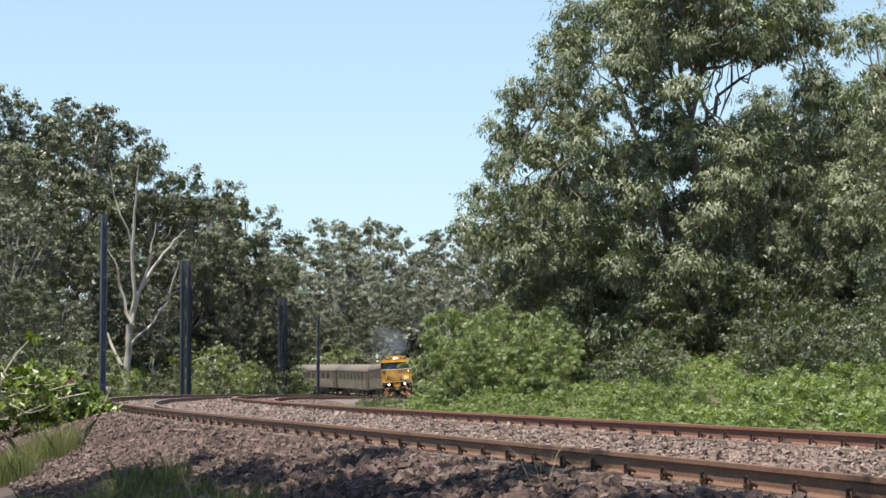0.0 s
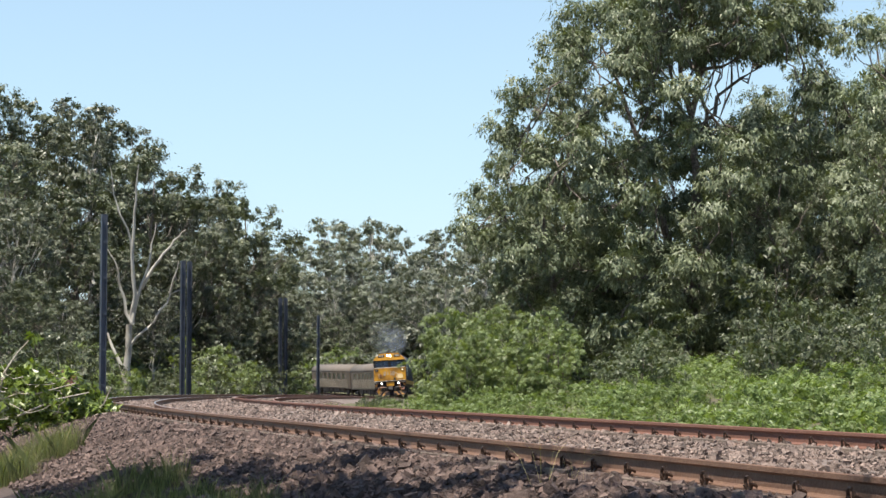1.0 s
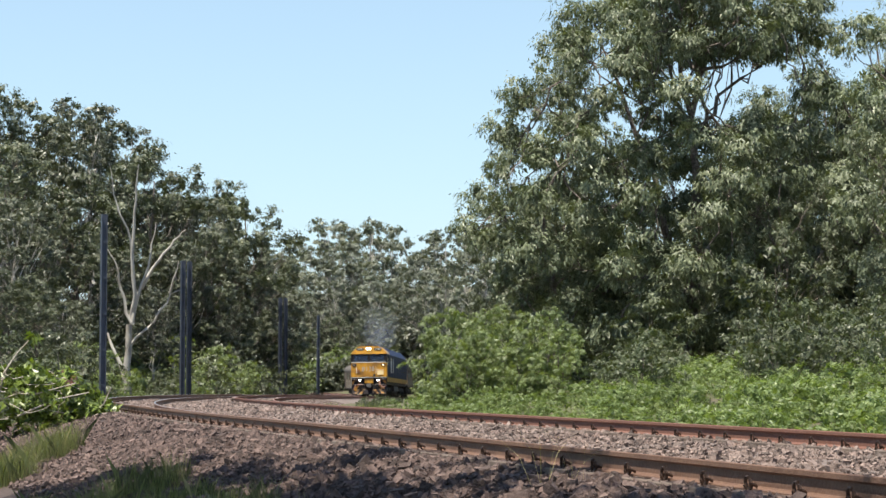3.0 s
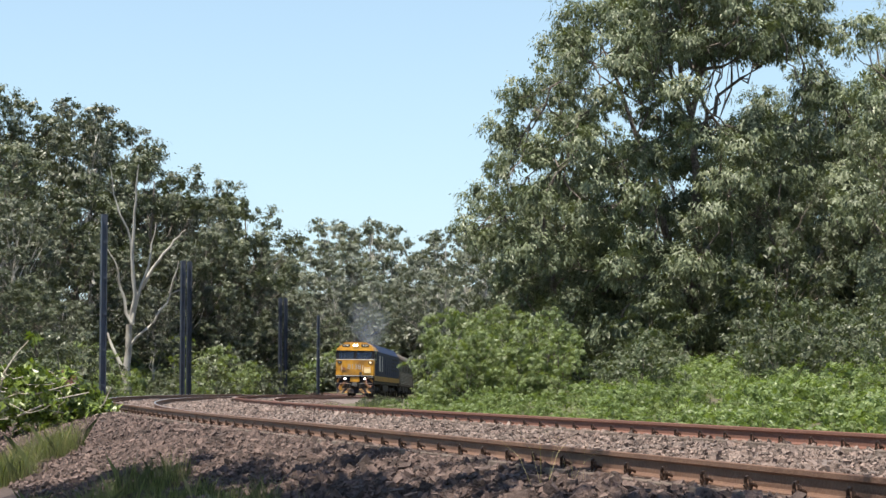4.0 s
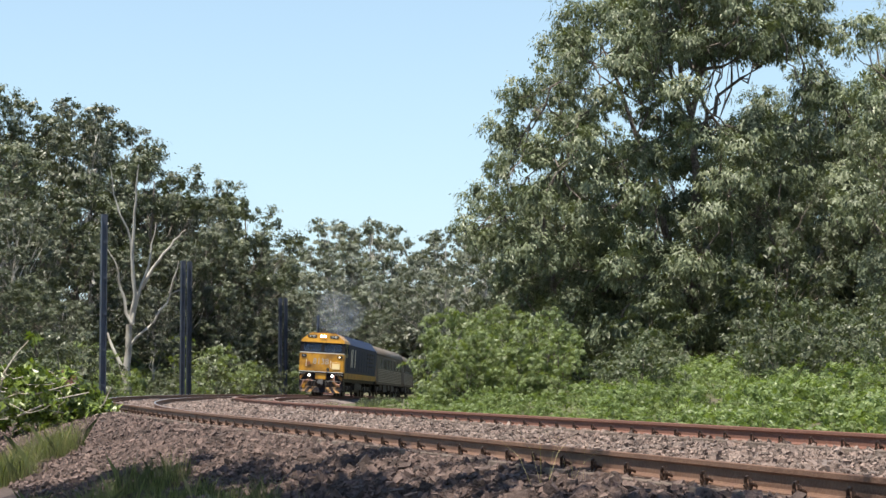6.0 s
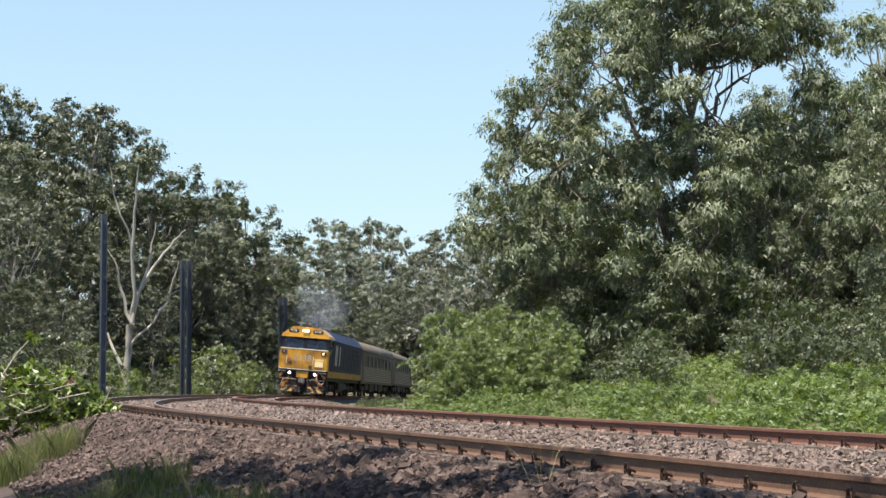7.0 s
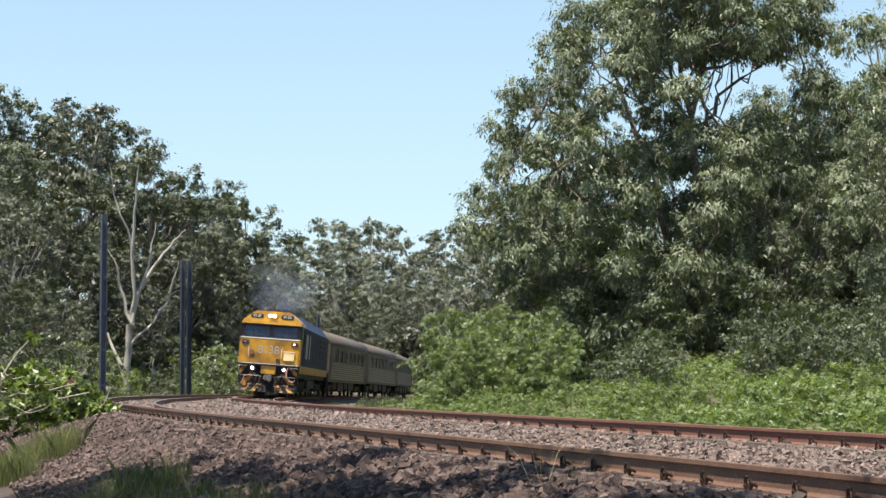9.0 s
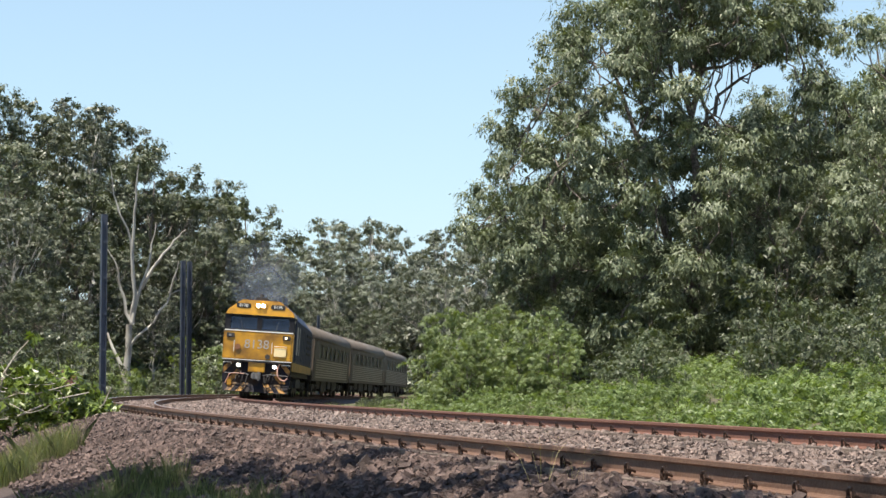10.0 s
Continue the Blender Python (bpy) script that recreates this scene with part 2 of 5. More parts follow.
def bed_height(s, u):
    """Height of the ballast over inner-track offset u."""
    ui = [-3.9, -2.3, -1.55, -0.75, 0.75, 1.5, SPACING - 1.5, SPACING - 0.75, SPACING + 0.75, SPACING + 1.05, SPACING + 1.4, SPACING + 4.5]
    c = np.interp(s, SS, CANT)
    zi = [-0.85, -0.35, -0.21, -0.20, -0.20, -0.19, -0.20, -0.20, -0.20, -0.195, -0.26, -1.10]
    tilt = np.where(u < 2.0, np.clip(u, -1.6, 1.0), np.where(u > SPACING - 1, np.clip(u - SPACING, -1.0, 1.6), 0))
    mid = np.clip((u - 1.0) / (SPACING - 2.0), 0, 1)
    lift = np.where((u >= 1.0) & (u <= SPACING - 1.0), np.sin(c) * (1 - 2 * mid), np.sin(c) * tilt)
    fill = np.where((u > -1.2) & (u < SPACING + 0.6), 0.03, 0.0) * smooth(s, 12, 30)
    return np.interp(s, SS, LZ) + np.interp(u, ui, zi) + lift + fill


def build_ballast():
    s = np.concatenate([np.arange(-28, 70, 0.5), np.arange(70, 325, 2.0)])
    u = np.concatenate([[-4.0, -3.2], np.arange(-2.6, 8.9, 0.22)])
    S2, U2 = np.meshgrid(s, u, indexing="ij")
    h = np.interp(S2, SS, HEAD)
    x, y = np.interp(S2, SS, LX) - np.sin(h) * U2, np.interp(S2, SS, LY) + np.cos(h) * U2
    rng = np.random.default_rng(3)
    z = bed_height(S2, U2) + rng.normal(0, 0.012, S2.shape)
    i = np.arange(S2.size).reshape(S2.shape)
    f = np.stack([i[:-1, :-1], i[1:, :-1], i[1:, 1:], i[:-1, 1:]], -1).reshape(-1, 4)
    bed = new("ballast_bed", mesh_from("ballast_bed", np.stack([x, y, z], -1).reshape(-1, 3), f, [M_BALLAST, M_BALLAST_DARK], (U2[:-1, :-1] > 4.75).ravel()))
    tagged(bed, "grey-brown crushed-stone ballast bed under two curved tracks", "ballast", kind="structure")


build_ballast()

# ---- track ----
RAIL_PROFILE = [(-0.073, -0.170), (-0.073, -0.160), (-0.020, -0.146), (-0.0085, -0.135), (-0.0085, -0.052), (-0.035, -0.038), (-0.035, -0.008), (-0.027, 0.0),
                (0.027, 0.0), (0.035, -0.008), (0.035, -0.038), (0.0085, -0.052), (0.0085, -0.135), (0.020, -0.146), (0.073, -0.160), (0.073, -0.170)]


def rail_mesh(u, outer, mats):
    s = np.concatenate([np.arange(-28, 90, 0.75), np.arange(90, 326, 1.5)])
    n = len(RAIL_PROFILE)
    rings = np.stack([line(s, u + a, b, outer) for a, b in RAIL_PROFILE], 1)
    i = np.arange(len(s) * n).reshape(len(s), n)
    f = np.stack([i[:-1], np.roll(i[:-1], -1, 1), np.roll(i[1:], -1, 1), i[1:]], -1).reshape(-1, 4)
    which = np.tile([1 if k == 7 else 0 for k in range(n)], len(s) - 1)
    return mesh_from("rail", rings.reshape(-1, 3), f, mats, which)


def sleeper_mesh():
    bm = bmesh.new()
    bmesh.ops.create_cube(bm, size=1)
    for v in bm.verts:
        top = v.co.z > 0
        v.co = Vector((v.co.x * (2.5 if not top else 2.46), v.co.y * (0.25 if not top else 0.2), v.co.z * 0.2 - 0.277))
    bmesh.ops.bevel(bm, geom=bm.edges[:], offset=0.012, segments=1, affect="EDGES")
    me = bpy.data.meshes.new("sleeper")
    bm.to_mesh(me)
    bm.free()
    me.materials.append(M_SLEEPER)
    return me


def clip_mesh():
    """A spring clip: a bent bar that loops up over the rail's foot, on a small shoulder."""
    loop = [(0.105 + 0.012 * math.sin(a), 0.040 * math.cos(a), -0.122 + 0.040 * math.sin(a)) for a in [2 * math.pi * i / 10 for i in range(11)]]
    pieces = [sweep(loop, [0.0125] * 11, 5)]
    pieces.append(sweep([(0.11, -0.035, -0.14), (0.09, -0.07, -0.152), (0.055, -0.085, -0.15)], [0.012] * 3, 5))
    pieces.append(sweep([(0.115, 0.036, -0.13), (0.08, 0.03, -0.128), (0.045, 0.0, -0.138)], [0.012] * 3, 5))
    pieces.append(sweep([(0.085, 0.0, -0.20), (0.095, 0.0, -0.163)], [0.05, 0.036], 6))
    return mesh_from("rail_clip", *join(pieces), M_CLIP)


def build_track(outer):
    track = new("railway_track")
    tagged(track, "rusty steel rails clipped to concrete sleepers on a curve", "railway track", group="railway tracks", kind="structure")
    mats = [M_RAIL, M_POLISHED] if outer else [M_RAIL_RED, M_DULL_TOP]
    for u in (0.75, -0.75):
        under(new("rail", rail_mesh(u, outer, mats)), track)
    sl, cl = sleeper_mesh(), clip_mesh()
    far = []
    k = 0
    s = -14.0
    while s < 320:
        p, q = line(s, 0, 0, outer), line(s + 0.1, 0, 0, outer)
        across = Vector(line(s, 1, 0, outer) - p).normalized()
        along = Vector(q - p).normalized()
        upv = across.cross(along).normalized() * (-1 if across.cross(along).z < 0 else 1)
        yv = upv.cross(across)
        m = Matrix(((across.x, yv.x, upv.x, p[0]), (across.y, yv.y, upv.y, p[1]), (across.z, yv.z, upv.z, p[2]), (0, 0, 0, 1)))
        if s < 62:
            ob = under(new("sleeper", sl), track)
            ob.matrix_basis = m
            for u, side in ((0.75, 1), (0.75, -1), (-0.75, 1)):
                if u < 0 and s > 20:
                    continue
                c = under(new("rail_clip", cl), ob)
                c.matrix_basis = pose(u, 0, 0, 0, 0, 0 if side > 0 else 180)
        else:
            far.append(([m @ v.co for v in sl.vertices], [tuple(f.vertices) for f in sl.polygons]))
        s += SLEEPER_GAP
    v, f = join(far)
    me = bpy.data.meshes.new("far_sleepers")
    me.from_pydata(v, [], f)
    me.materials.append(M_SLEEPER)
    tagged(under(new("far_sleepers", me), track), kind="stuff")
    return track


build_track(True)
build_track(False)


def build_stones():
    """Loose ballast stones: angular lumps lying on the bed."""
    rng = np.random.default_rng(11)
    bands = [(-9, 7, 4.98, 8.0, 270), (7, 18, 4.98, 8.3, 240), (18, 32, 5.0, 8.4, 110), (32, 60, 5.1, 8.2, 36),
             (-8, 8, 0.9, 4.1, 270), (8, 22, 0.9, 3.3, 180), (22, 45, 0.9, 3.3, 64), (45, 110, 0.9, 3.3, 20), (8, 30, 3.3, 4.8, 70), (30, 75, 3.3, 4.8, 40), (45, 100, -2.6, 0.5, 14)]
    S, U = [], []
    for s0, s1, u0, u1, d in bands:
        n = int((s1 - s0) * (u1 - u0) * d)
        S.append(rng.uniform(s0, s1, n))
        U.append(rng.uniform(u0, u1, n))
    s, u = np.concatenate(S), np.concatenate(U)
    clear = (np.abs(u - 0.75) > 0.10) & (np.abs(u + 0.75) > 0.10) & (np.abs(u - SPACING - 0.75) > 0.11) & (np.abs(u - SPACING + 0.75) > 0.10)
    s, u = s[clear], u[clear]
    h = np.interp(s, SS, HEAD)
    c = np.stack([np.interp(s, SS, LX) - np.sin(h) * u, np.interp(s, SS, LY) + np.cos(h) * u, bed_height(s, u)], -1)
    size = rng.uniform(0.020, 0.045, len(s)) * np.where((s > 30) | (u > 5.2), 1.3, 1.0) * np.where(rng.uniform(size=len(s)) < 0.06, 1.5, 1.0)
    c[:, 2] += size * 0.25
    box8 = np.array([(-1, -1, -1), (1, -1, -1), (1, 1, -1), (-1, 1, -1), (-1, -1, 1), (1, -1, 1), (1, 1, 1), (-1, 1, 1)]) * 0.72
    q = rng.normal(size=(len(s), 4))
    q /= np.linalg.norm(q, axis=1)[:, None]
    w, x, y, z = q.T
    R = np.stack([1 - 2 * (y * y + z * z), 2 * (x * y - z * w), 2 * (x * z + y * w), 2 * (x * y + z * w), 1 - 2 * (x * x + z * z), 2 * (y * z - x * w),
                  2 * (x * z - y * w), 2 * (y * z + x * w), 1 - 2 * (x * x + y * y)], -1).reshape(-1, 3, 3)
    v = box8[None] * np.array([1.15, 0.85, 0.6]) * rng.uniform(0.7, 1.2, (len(s), 1, 3)) * rng.uniform(0.6, 1.2, (len(s), 8, 1))
    v = np.einsum("nij,nkj->nki", R, v) * size[:, None, None] + c[:, None]
    face = np.array([(0, 3, 2, 1), (4, 5, 6, 7), (0, 1, 5, 4), (1, 2, 6, 5), (2, 3, 7, 6), (3, 0, 4, 7)])
    for pick, mat, label in ((u < 4.9, M_STONE, "loose angular brown-grey ballast stones between the rails"), (u >= 4.9, M_SHOULDER, "dark brown ballast stones on the shoulder")):
        w = v[pick]
        f = (np.arange(len(w))[:, None, None] * 8 + face[None]).reshape(-1, 4)
        tagged(new("ballast_stones", mesh_from("ballast_stones", w.reshape(-1, 3), f, mat)), label, "ballast stones", kind="stuff")


build_stones()


# ---- plants ----
def leaf_cloud(centres, radii, per, length, width, rng, flat=0.75, droop=0.5):
    """Leaf blades in clumps: each clump a dome of tufts, each tuft a spray of tapering blades that face out and up and hang."""
    tufts = max(4, per // 20)
    n = len(centres) * per
    c, r = np.repeat(centres, per, 0), np.repeat(radii, per)
    td = rng.normal(size=(len(centres), tufts, 3))
    td[..., 2] = td[..., 2] * 0.75 + 0.30
    td /= np.linalg.norm(td, axis=2)[..., None]
    which = np.minimum((rng.uniform(size=(len(centres), per)) * tufts).astype(int), tufts - 1)
    td = np.take_along_axis(td, which[..., None], 1).reshape(-1, 3)
    d = td + rng.normal(size=(n, 3)) * 0.19
    p = c + d * (r * rng.uniform(0.3, 1, n) ** 0.4)[:, None] * np.array([1, 1, flat])
    nn = td * 0.85 + rng.normal(size=(n, 3)) * 0.28 + np.array([0, 0, 0.25])
    nn /= np.linalg.norm(nn, axis=1)[:, None]
    a = rng.normal(size=(n, 3)) * 0.55 + td * 0.3
    a[:, 2] -= droop * 1.3
    a -= nn * np.sum(a * nn, axis=1)[:, None] * 0.85
    a /= np.linalg.norm(a, axis=1)[:, None] + 1e-9
    b = np.cross(nn, a)
    b /= np.linalg.norm(b, axis=1)[:, None] + 1e-9
    ln, wd = (length * rng.uniform(0.6, 1.35, n))[:, None], (width * rng.uniform(0.7, 1.3, n))[:, None]
    v = np.stack([p - b * wd / 2, p + b * wd / 2, p + a * ln], 1)
    return v.reshape(-1, 3), np.arange(n * 3).reshape(-1, 3)


def branch(p, q, r0, r1, rng, sag=0.0, n=5, wobble=0.06):
    p, q = Vector(p), Vector(q)
    span = (q - p).length
    pts = []
    for i in range(n + 1):
        t = i / n
        o = Vector(rng.normal(0, wobble * span * (0 if i in (0, n) else 1), 3))
        pts.append(p.lerp(q, t) + o + Vector((0, 0, -sag * span * math.sin(math.pi * t))))
    return pts, [r0 + (r1 - r0) * (i / n) for i in range(n + 1)]


def tree(name, label, seed, height, crown_r, crown_low, trunk_r, lobes, clumps, per, leaf, mats, category="tree", clump_r=(0.7, 1.3), flat=0.8, lean=0.0, droop=0.5, top_bias=0.7, forked=False, profile=None, gap=None):
    """A tree at the origin: trunk and limbs, and a crown of leaf clumps gathered in lobes."""
    rng = np.random.default_rng(seed)
    ob = new(name)
    tagged(ob, label, category)
    mid, half = height * (1 + crown_low) / 2, height * (1 - crown_low) / 2
    fork = height * (0.3 + 0.35 * crown_low)
    top = Vector((lean * height + rng.normal(0, 0.02) * height, rng.normal(0, 0.02) * height, height * 0.86))
    pieces = []
    tp, tr = branch((0, 0, -0.4), top, trunk_r, trunk_r * 0.18, rng, 0, 9, 0.012)
    tr[0] *= 1.35
    pieces.append(sweep(tp, tr, 9))
    if forked:
        fp, fr = branch(tp[2], Vector((-0.2 * height, 0.05 * height, height * 0.75)), trunk_r * 0.65, trunk_r * 0.12, rng, 0.05, 8, 0.02)
        pieces.append(sweep(fp, fr, 8))
    centres, radii, limbs, placed = [], [], [], []
    for i in range(lobes):
        # of a few chances, take the place furthest from the lobes so far
        best, lobe = -1.0, None
        for _ in range(9):
            zf = np.clip(0.96 - 1.88 * (i + 0.5) / lobes + rng.normal(0, 0.12), -0.93, 0.95)
            w = rng.uniform(0, 2 * math.pi)
            k = rng.uniform(0.5, 1.0) if rng.uniform() < 0.75 else rng.uniform(0.1, 0.5)
            if profile:
                z = mid + zf * half
                wide = np.interp(z, profile[0], profile[2]) * k
                c = np.array([np.interp(z, profile[0], profile[1]) + math.cos(w) * wide, math.sin(w) * wide, z])
            else:
                k *= math.sqrt(1 - abs(zf) ** 2.6) * (1 - 0.26 * max(zf, 0))
                c = np.array([math.cos(w) * crown_r * k, math.sin(w) * crown_r * k, mid + zf * half * 0.95])
                c[0] += lean * c[2]
            apart = min((float(np.linalg.norm((c - q) * (1, 1, 1.2))) for q in placed), default=1.0)
            if apart > best:
                best, lobe = apart, c
        placed.append(lobe)
        if gap and gap[0] < lobe[0] < gap[1] and gap[2] < lobe[2] < gap[3]:
            continue
        start = min(max(0.25 * height, lobe[2] - rng.uniform(0.18, 0.4) * height), height * 0.78)
        j = start / (height * 0.86) * 9
        j0 = int(min(j, 8))
        src = tp[j0].lerp(tp[j0 + 1], j - j0)
        if forked and lobe[0] < -0.1 * height and rng.uniform() < 0.7:
            src = fp[min(7, max(2, int(j)))]
        thick = trunk_r * rng.uniform(0.24, 0.4)
        if len(limbs) >= 16:
            near_limb = min(limbs, key=lambda q: (q[6] - Vector(lobe)).length)
            src, thick = near_limb[int(rng.integers(2, 5))], trunk_r * 0.13
        lp, lr = branch(src, lobe, thick, trunk_r * 0.06, rng, 0.10, 6, 0.045)
        limbs.append(lp)
        pieces.append(sweep(lp, lr, 6 if trunk_r > 0.1 else 4))
        lobe_r = rng.uniform(0.7, 1.3) * crown_r * 0.92 / lobes ** 0.42
        for _ in range(clumps):
            e = rng.normal(size=3)
            e[2] = e[2] * top_bias + 0.25
            e *= rng.uniform(0.45, 1.0) / np.linalg.norm(e)
            c = lobe + e * lobe_r
            if c[2] < height * crown_low * 0.7:
                continue
            centres.append(c)
            radii.append(rng.uniform(*clump_r))
            if rng.uniform() < (0.4 if trunk_r > 0.1 else 0.1):
                bp, br = branch(lp[int(rng.integers(3, 6))], c, trunk_r * 0.09, trunk_r * 0.025, rng, 0.08, 3, 0.05)
                pieces.append(sweep(bp, br, 4))
    v, f = join(pieces)
    trunk = under(new("trunk", mesh_from("trunk", np.array([tuple(q) for q in v]), f, mats[0])), ob)
    trunk.data.polygons.foreach_set("use_smooth", [True] * len(trunk.data.polygons))
    lv, lf = leaf_cloud(np.array(centres), np.array(radii), per, leaf[0], leaf[1], rng, flat, droop)
    under(new("crown", mesh_from("crown", lv, lf, mats[1])), ob)
    return ob


def crown_top(ob):
    return max(v[2] for c in ob.children for v in c.bound_box)


def across_line(x, y):
    """How far a place lies from the inner track (positive on its outer side)."""
    k = int(np.argmin((x - LX) ** 2 + (y - LY) ** 2))
    return -(x - LX[k]) * math.sin(HEAD[k]) + (y - LY[k]) * math.cos(HEAD[k])


def plant(models, rows, rng, group="", label="", sink=0.15, clear_in=4.0, clear_out=9.0):
    """Sets copies of the model plants at rows of (x, y, top height)."""
    for x, y, top, k in rows:
        src, h0 = models[int(k) % len(models)]
        h0 = crown_top(src)
        if -clear_in < across_line(x, y) < clear_out:
            continue
        z = float(ground(x, y)[0]) - sink
        s = max(0.15, (top - z) / h0)
        if src.get("placed"):
            ob = copy_thing(src, Matrix.Identity(4))
        else:
            ob = src
            src["placed"] = True
        ob.matrix_basis = pose(x, y, z, 0, 0, float(rng.uniform(0, 360))) @ Matrix.Diagonal((s * rng.uniform(0.9, 1.1), s * rng.uniform(0.9, 1.1), s, 1))
        tagged(ob, label, group=group)


LEFT = "eucalypts on the hillside"
gums = [(tree("eucalypt_tree", "tall grey-green eucalypt with rounded leaf clumps on the hillside", 21 + i, 18, 4.6, cl, 0.24, 30, 6, 135, (0.225, 0.132), (M_PALE_BARK if i % 2 else M_BARK, M_LEAF_GUM if i % 2 else M_LEAF_DARK), clump_r=(0.55, 1.0), flat=0.75), 18.2) for i, cl in enumerate((0.18, 0.32, 0.14, 0.4))]
far_gums = [(tree("eucalypt_tree", "distant tall eucalypt with open grey-green crown paled by painted haze and thin trunk", 41 + i, 24, 5.4, 0.30, 0.3, 22, 5, 85, (0.43, 0.25), (M_PALE_BARK, M_LEAF_HAZED), clump_r=(0.8, 1.4), flat=0.7), 24.4) for i in range(3)]
rng_p = np.random.default_rng(5)


def view(px, py, d):
    """A place from two sight angles (thousandths right of and above the level line) and a distance."""
    return px * d / 985, d, py * d / 985


def stand(models, rows, group, label="", **more):
    plant(models, [(*view(a, b, d), k) for a, b, d, k in rows], rng_p, group, label, **more)


# Hillside forest beyond the outer side of the curve: front edge, then the rows behind it.
stand(gums, [(-255, 150, 150, 0), (-236, 139, 158, 2), (-214, 142, 162, 1), (-197, 137, 150, 3), (-180, 128, 165, 0), (-163, 110, 140, 2), (-150, 100, 150, 1),
             (-140, 83, 145, 3), (-125, 95, 155, 0), (-112, 86, 150, 2), (-102, 66, 160, 1), (-95, 50, 165, 2), (-88, 40, 175, 0)], LEFT)
stand(gums, [(-262, 99, 118, 1), (-240, 84, 112, 3), (-222, 92, 120, 0), (-205, 74, 124, 2), (-186, 66, 128, 1), (-168, 64, 132, 0), (-150, 59, 132, 3), (-132, 66, 134, 2),
             (-117, 52, 142, 0), (-103, 36, 150, 1), (-93, 31, 175, 3), (-244, 114, 135, 2), (-200, 99, 140, 0)], LEFT)
stand(gums, [(-246, 44, 100, 2), (-228, 38, 104, 0), (-213, 34, 108, 1), (-160, 34, 122, 3), (-128, 32, 136, 1), (-112, 21, 150, 0)], LEFT)
FAR = "distant eucalypts"
CLEAR = {"clear_in": 10.5, "clear_out": 12}
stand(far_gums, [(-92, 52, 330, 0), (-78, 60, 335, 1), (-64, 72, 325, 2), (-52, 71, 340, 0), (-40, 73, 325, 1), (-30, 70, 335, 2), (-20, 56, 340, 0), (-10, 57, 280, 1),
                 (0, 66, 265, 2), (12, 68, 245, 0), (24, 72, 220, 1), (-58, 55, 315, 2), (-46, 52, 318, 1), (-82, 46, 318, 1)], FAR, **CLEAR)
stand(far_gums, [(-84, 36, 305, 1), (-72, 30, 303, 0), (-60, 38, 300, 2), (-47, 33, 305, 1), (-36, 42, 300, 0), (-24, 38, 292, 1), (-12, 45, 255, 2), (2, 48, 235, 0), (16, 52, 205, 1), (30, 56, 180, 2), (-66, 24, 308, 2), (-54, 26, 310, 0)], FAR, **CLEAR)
stand(gums, [(-68, 14, 298, 1), (-60, 17, 296, 2), (-51, 13, 290, 3), (-42, 20, 285, 0), (-33, 16, 282, 1), (-25, 22, 272, 2), (-16, 26, 250, 3), (-6, 30, 225, 0), (4, 34, 200, 1), (14, 38, 178, 2), (22, 42, 155, 3), (-30, 28, 300, 2), (-46, 25, 300, 1)], FAR, **CLEAR)

# The big eucalypt and its neighbours on the inner side
BIG_CROWN = ([0.5, 2, 4, 7, 10, 13, 15, 17, 19, 21], [-1.2, -2.0, -2.3, -2.4, -2.3, -1.5, -0.5, 0.4, 0.8, 1.2], [5.0, 7.2, 8.2, 8.5, 8.5, 7.7, 7.1, 6.3, 5.0, 2.4])
big = tree("eucalypt_tree", "huge spreading eucalypt with dark forked trunk and drooping leaves", 7, 21.5, 9.0, 0.05, 0.36, 240, 8, 150, (0.23, 0.082), (M_BARK, M_LEAF_PALE), clump_r=(0.5, 1.0), flat=0.85, lean=0.02, droop=0.9, forked=True, profile=BIG_CROWN, gap=(-1.8, 5.2, 12.5, 14.7))
bx, by = 142 * 0.085, 85.0
big.matrix_basis = pose(bx, by, float(ground(bx, by)[0]) - 0.1)
RIGHT = "trees on the inner side of the curve"
mids = [(tree("eucalypt_tree", "leafy eucalypt with drooping mid-green foliage beside the line", 61 + i, 15, 4.6, 0.06, 0.22, 18, 8, 100, (0.30, 0.13), (M_BARK, M_LEAF_GUM if i else M_LEAF_DARK), clump_r=(0.55, 1.0), droop=0.8), 15.0) for i in range(2)]
stand(mids, [(232, 150, 98, 1), (216, 140, 110, 0), (212, 60, 104, 0), (168, 110, 115, 0),
             (110, 60, 100, 0), (90, 62, 105, 1), (70, 50, 112, 0), (55, 64, 125, 1), (42, 62, 140, 0), (34, 68, 160, 1), (120, 100, 120, 1), (90, 90, 130, 0), (150, 60, 110, 1), (64, 76, 140, 1), (66, 120, 96, 0), (78, 112, 92, 1), (58, 76, 90, 0), (180, 90, 92, 0), (205, 150, 95, 1)], RIGHT)


fine = [(tree("eucalypt_tree", "leafy eucalypt with fine drooping grey-green foliage near the line", 66, 15, 4.6, 0.05, 0.22, 22, 11, 130, (0.20, 0.075), (M_BARK, M_LEAF_PALE), clump_r=(0.5, 0.95), droop=0.9), 15.0)]
stand(fine, [(246, 204, 92, 0), (196, 150, 100, 0), (212, 158, 104, 0), (178, 136, 106, 0), (228, 162, 96, 0), (277, 225, 78, 0), (282, 170, 66, 0), (250, 40, 72, 0), (80, 92, 88, 0), (62, 84, 84, 0), (188, 108, 79, 0)], RIGHT)
stand(mids, [(-17, 30, 270, 0), (-23, 25, 276, 1), (-11, 36, 268, 1)], FAR)


M_LEAF_SHADY = leaf_material("shady_green_leaves", (0.040, 0.055, 0.027), (0.105, 0.122, 0.062), 0.5, 0.22)


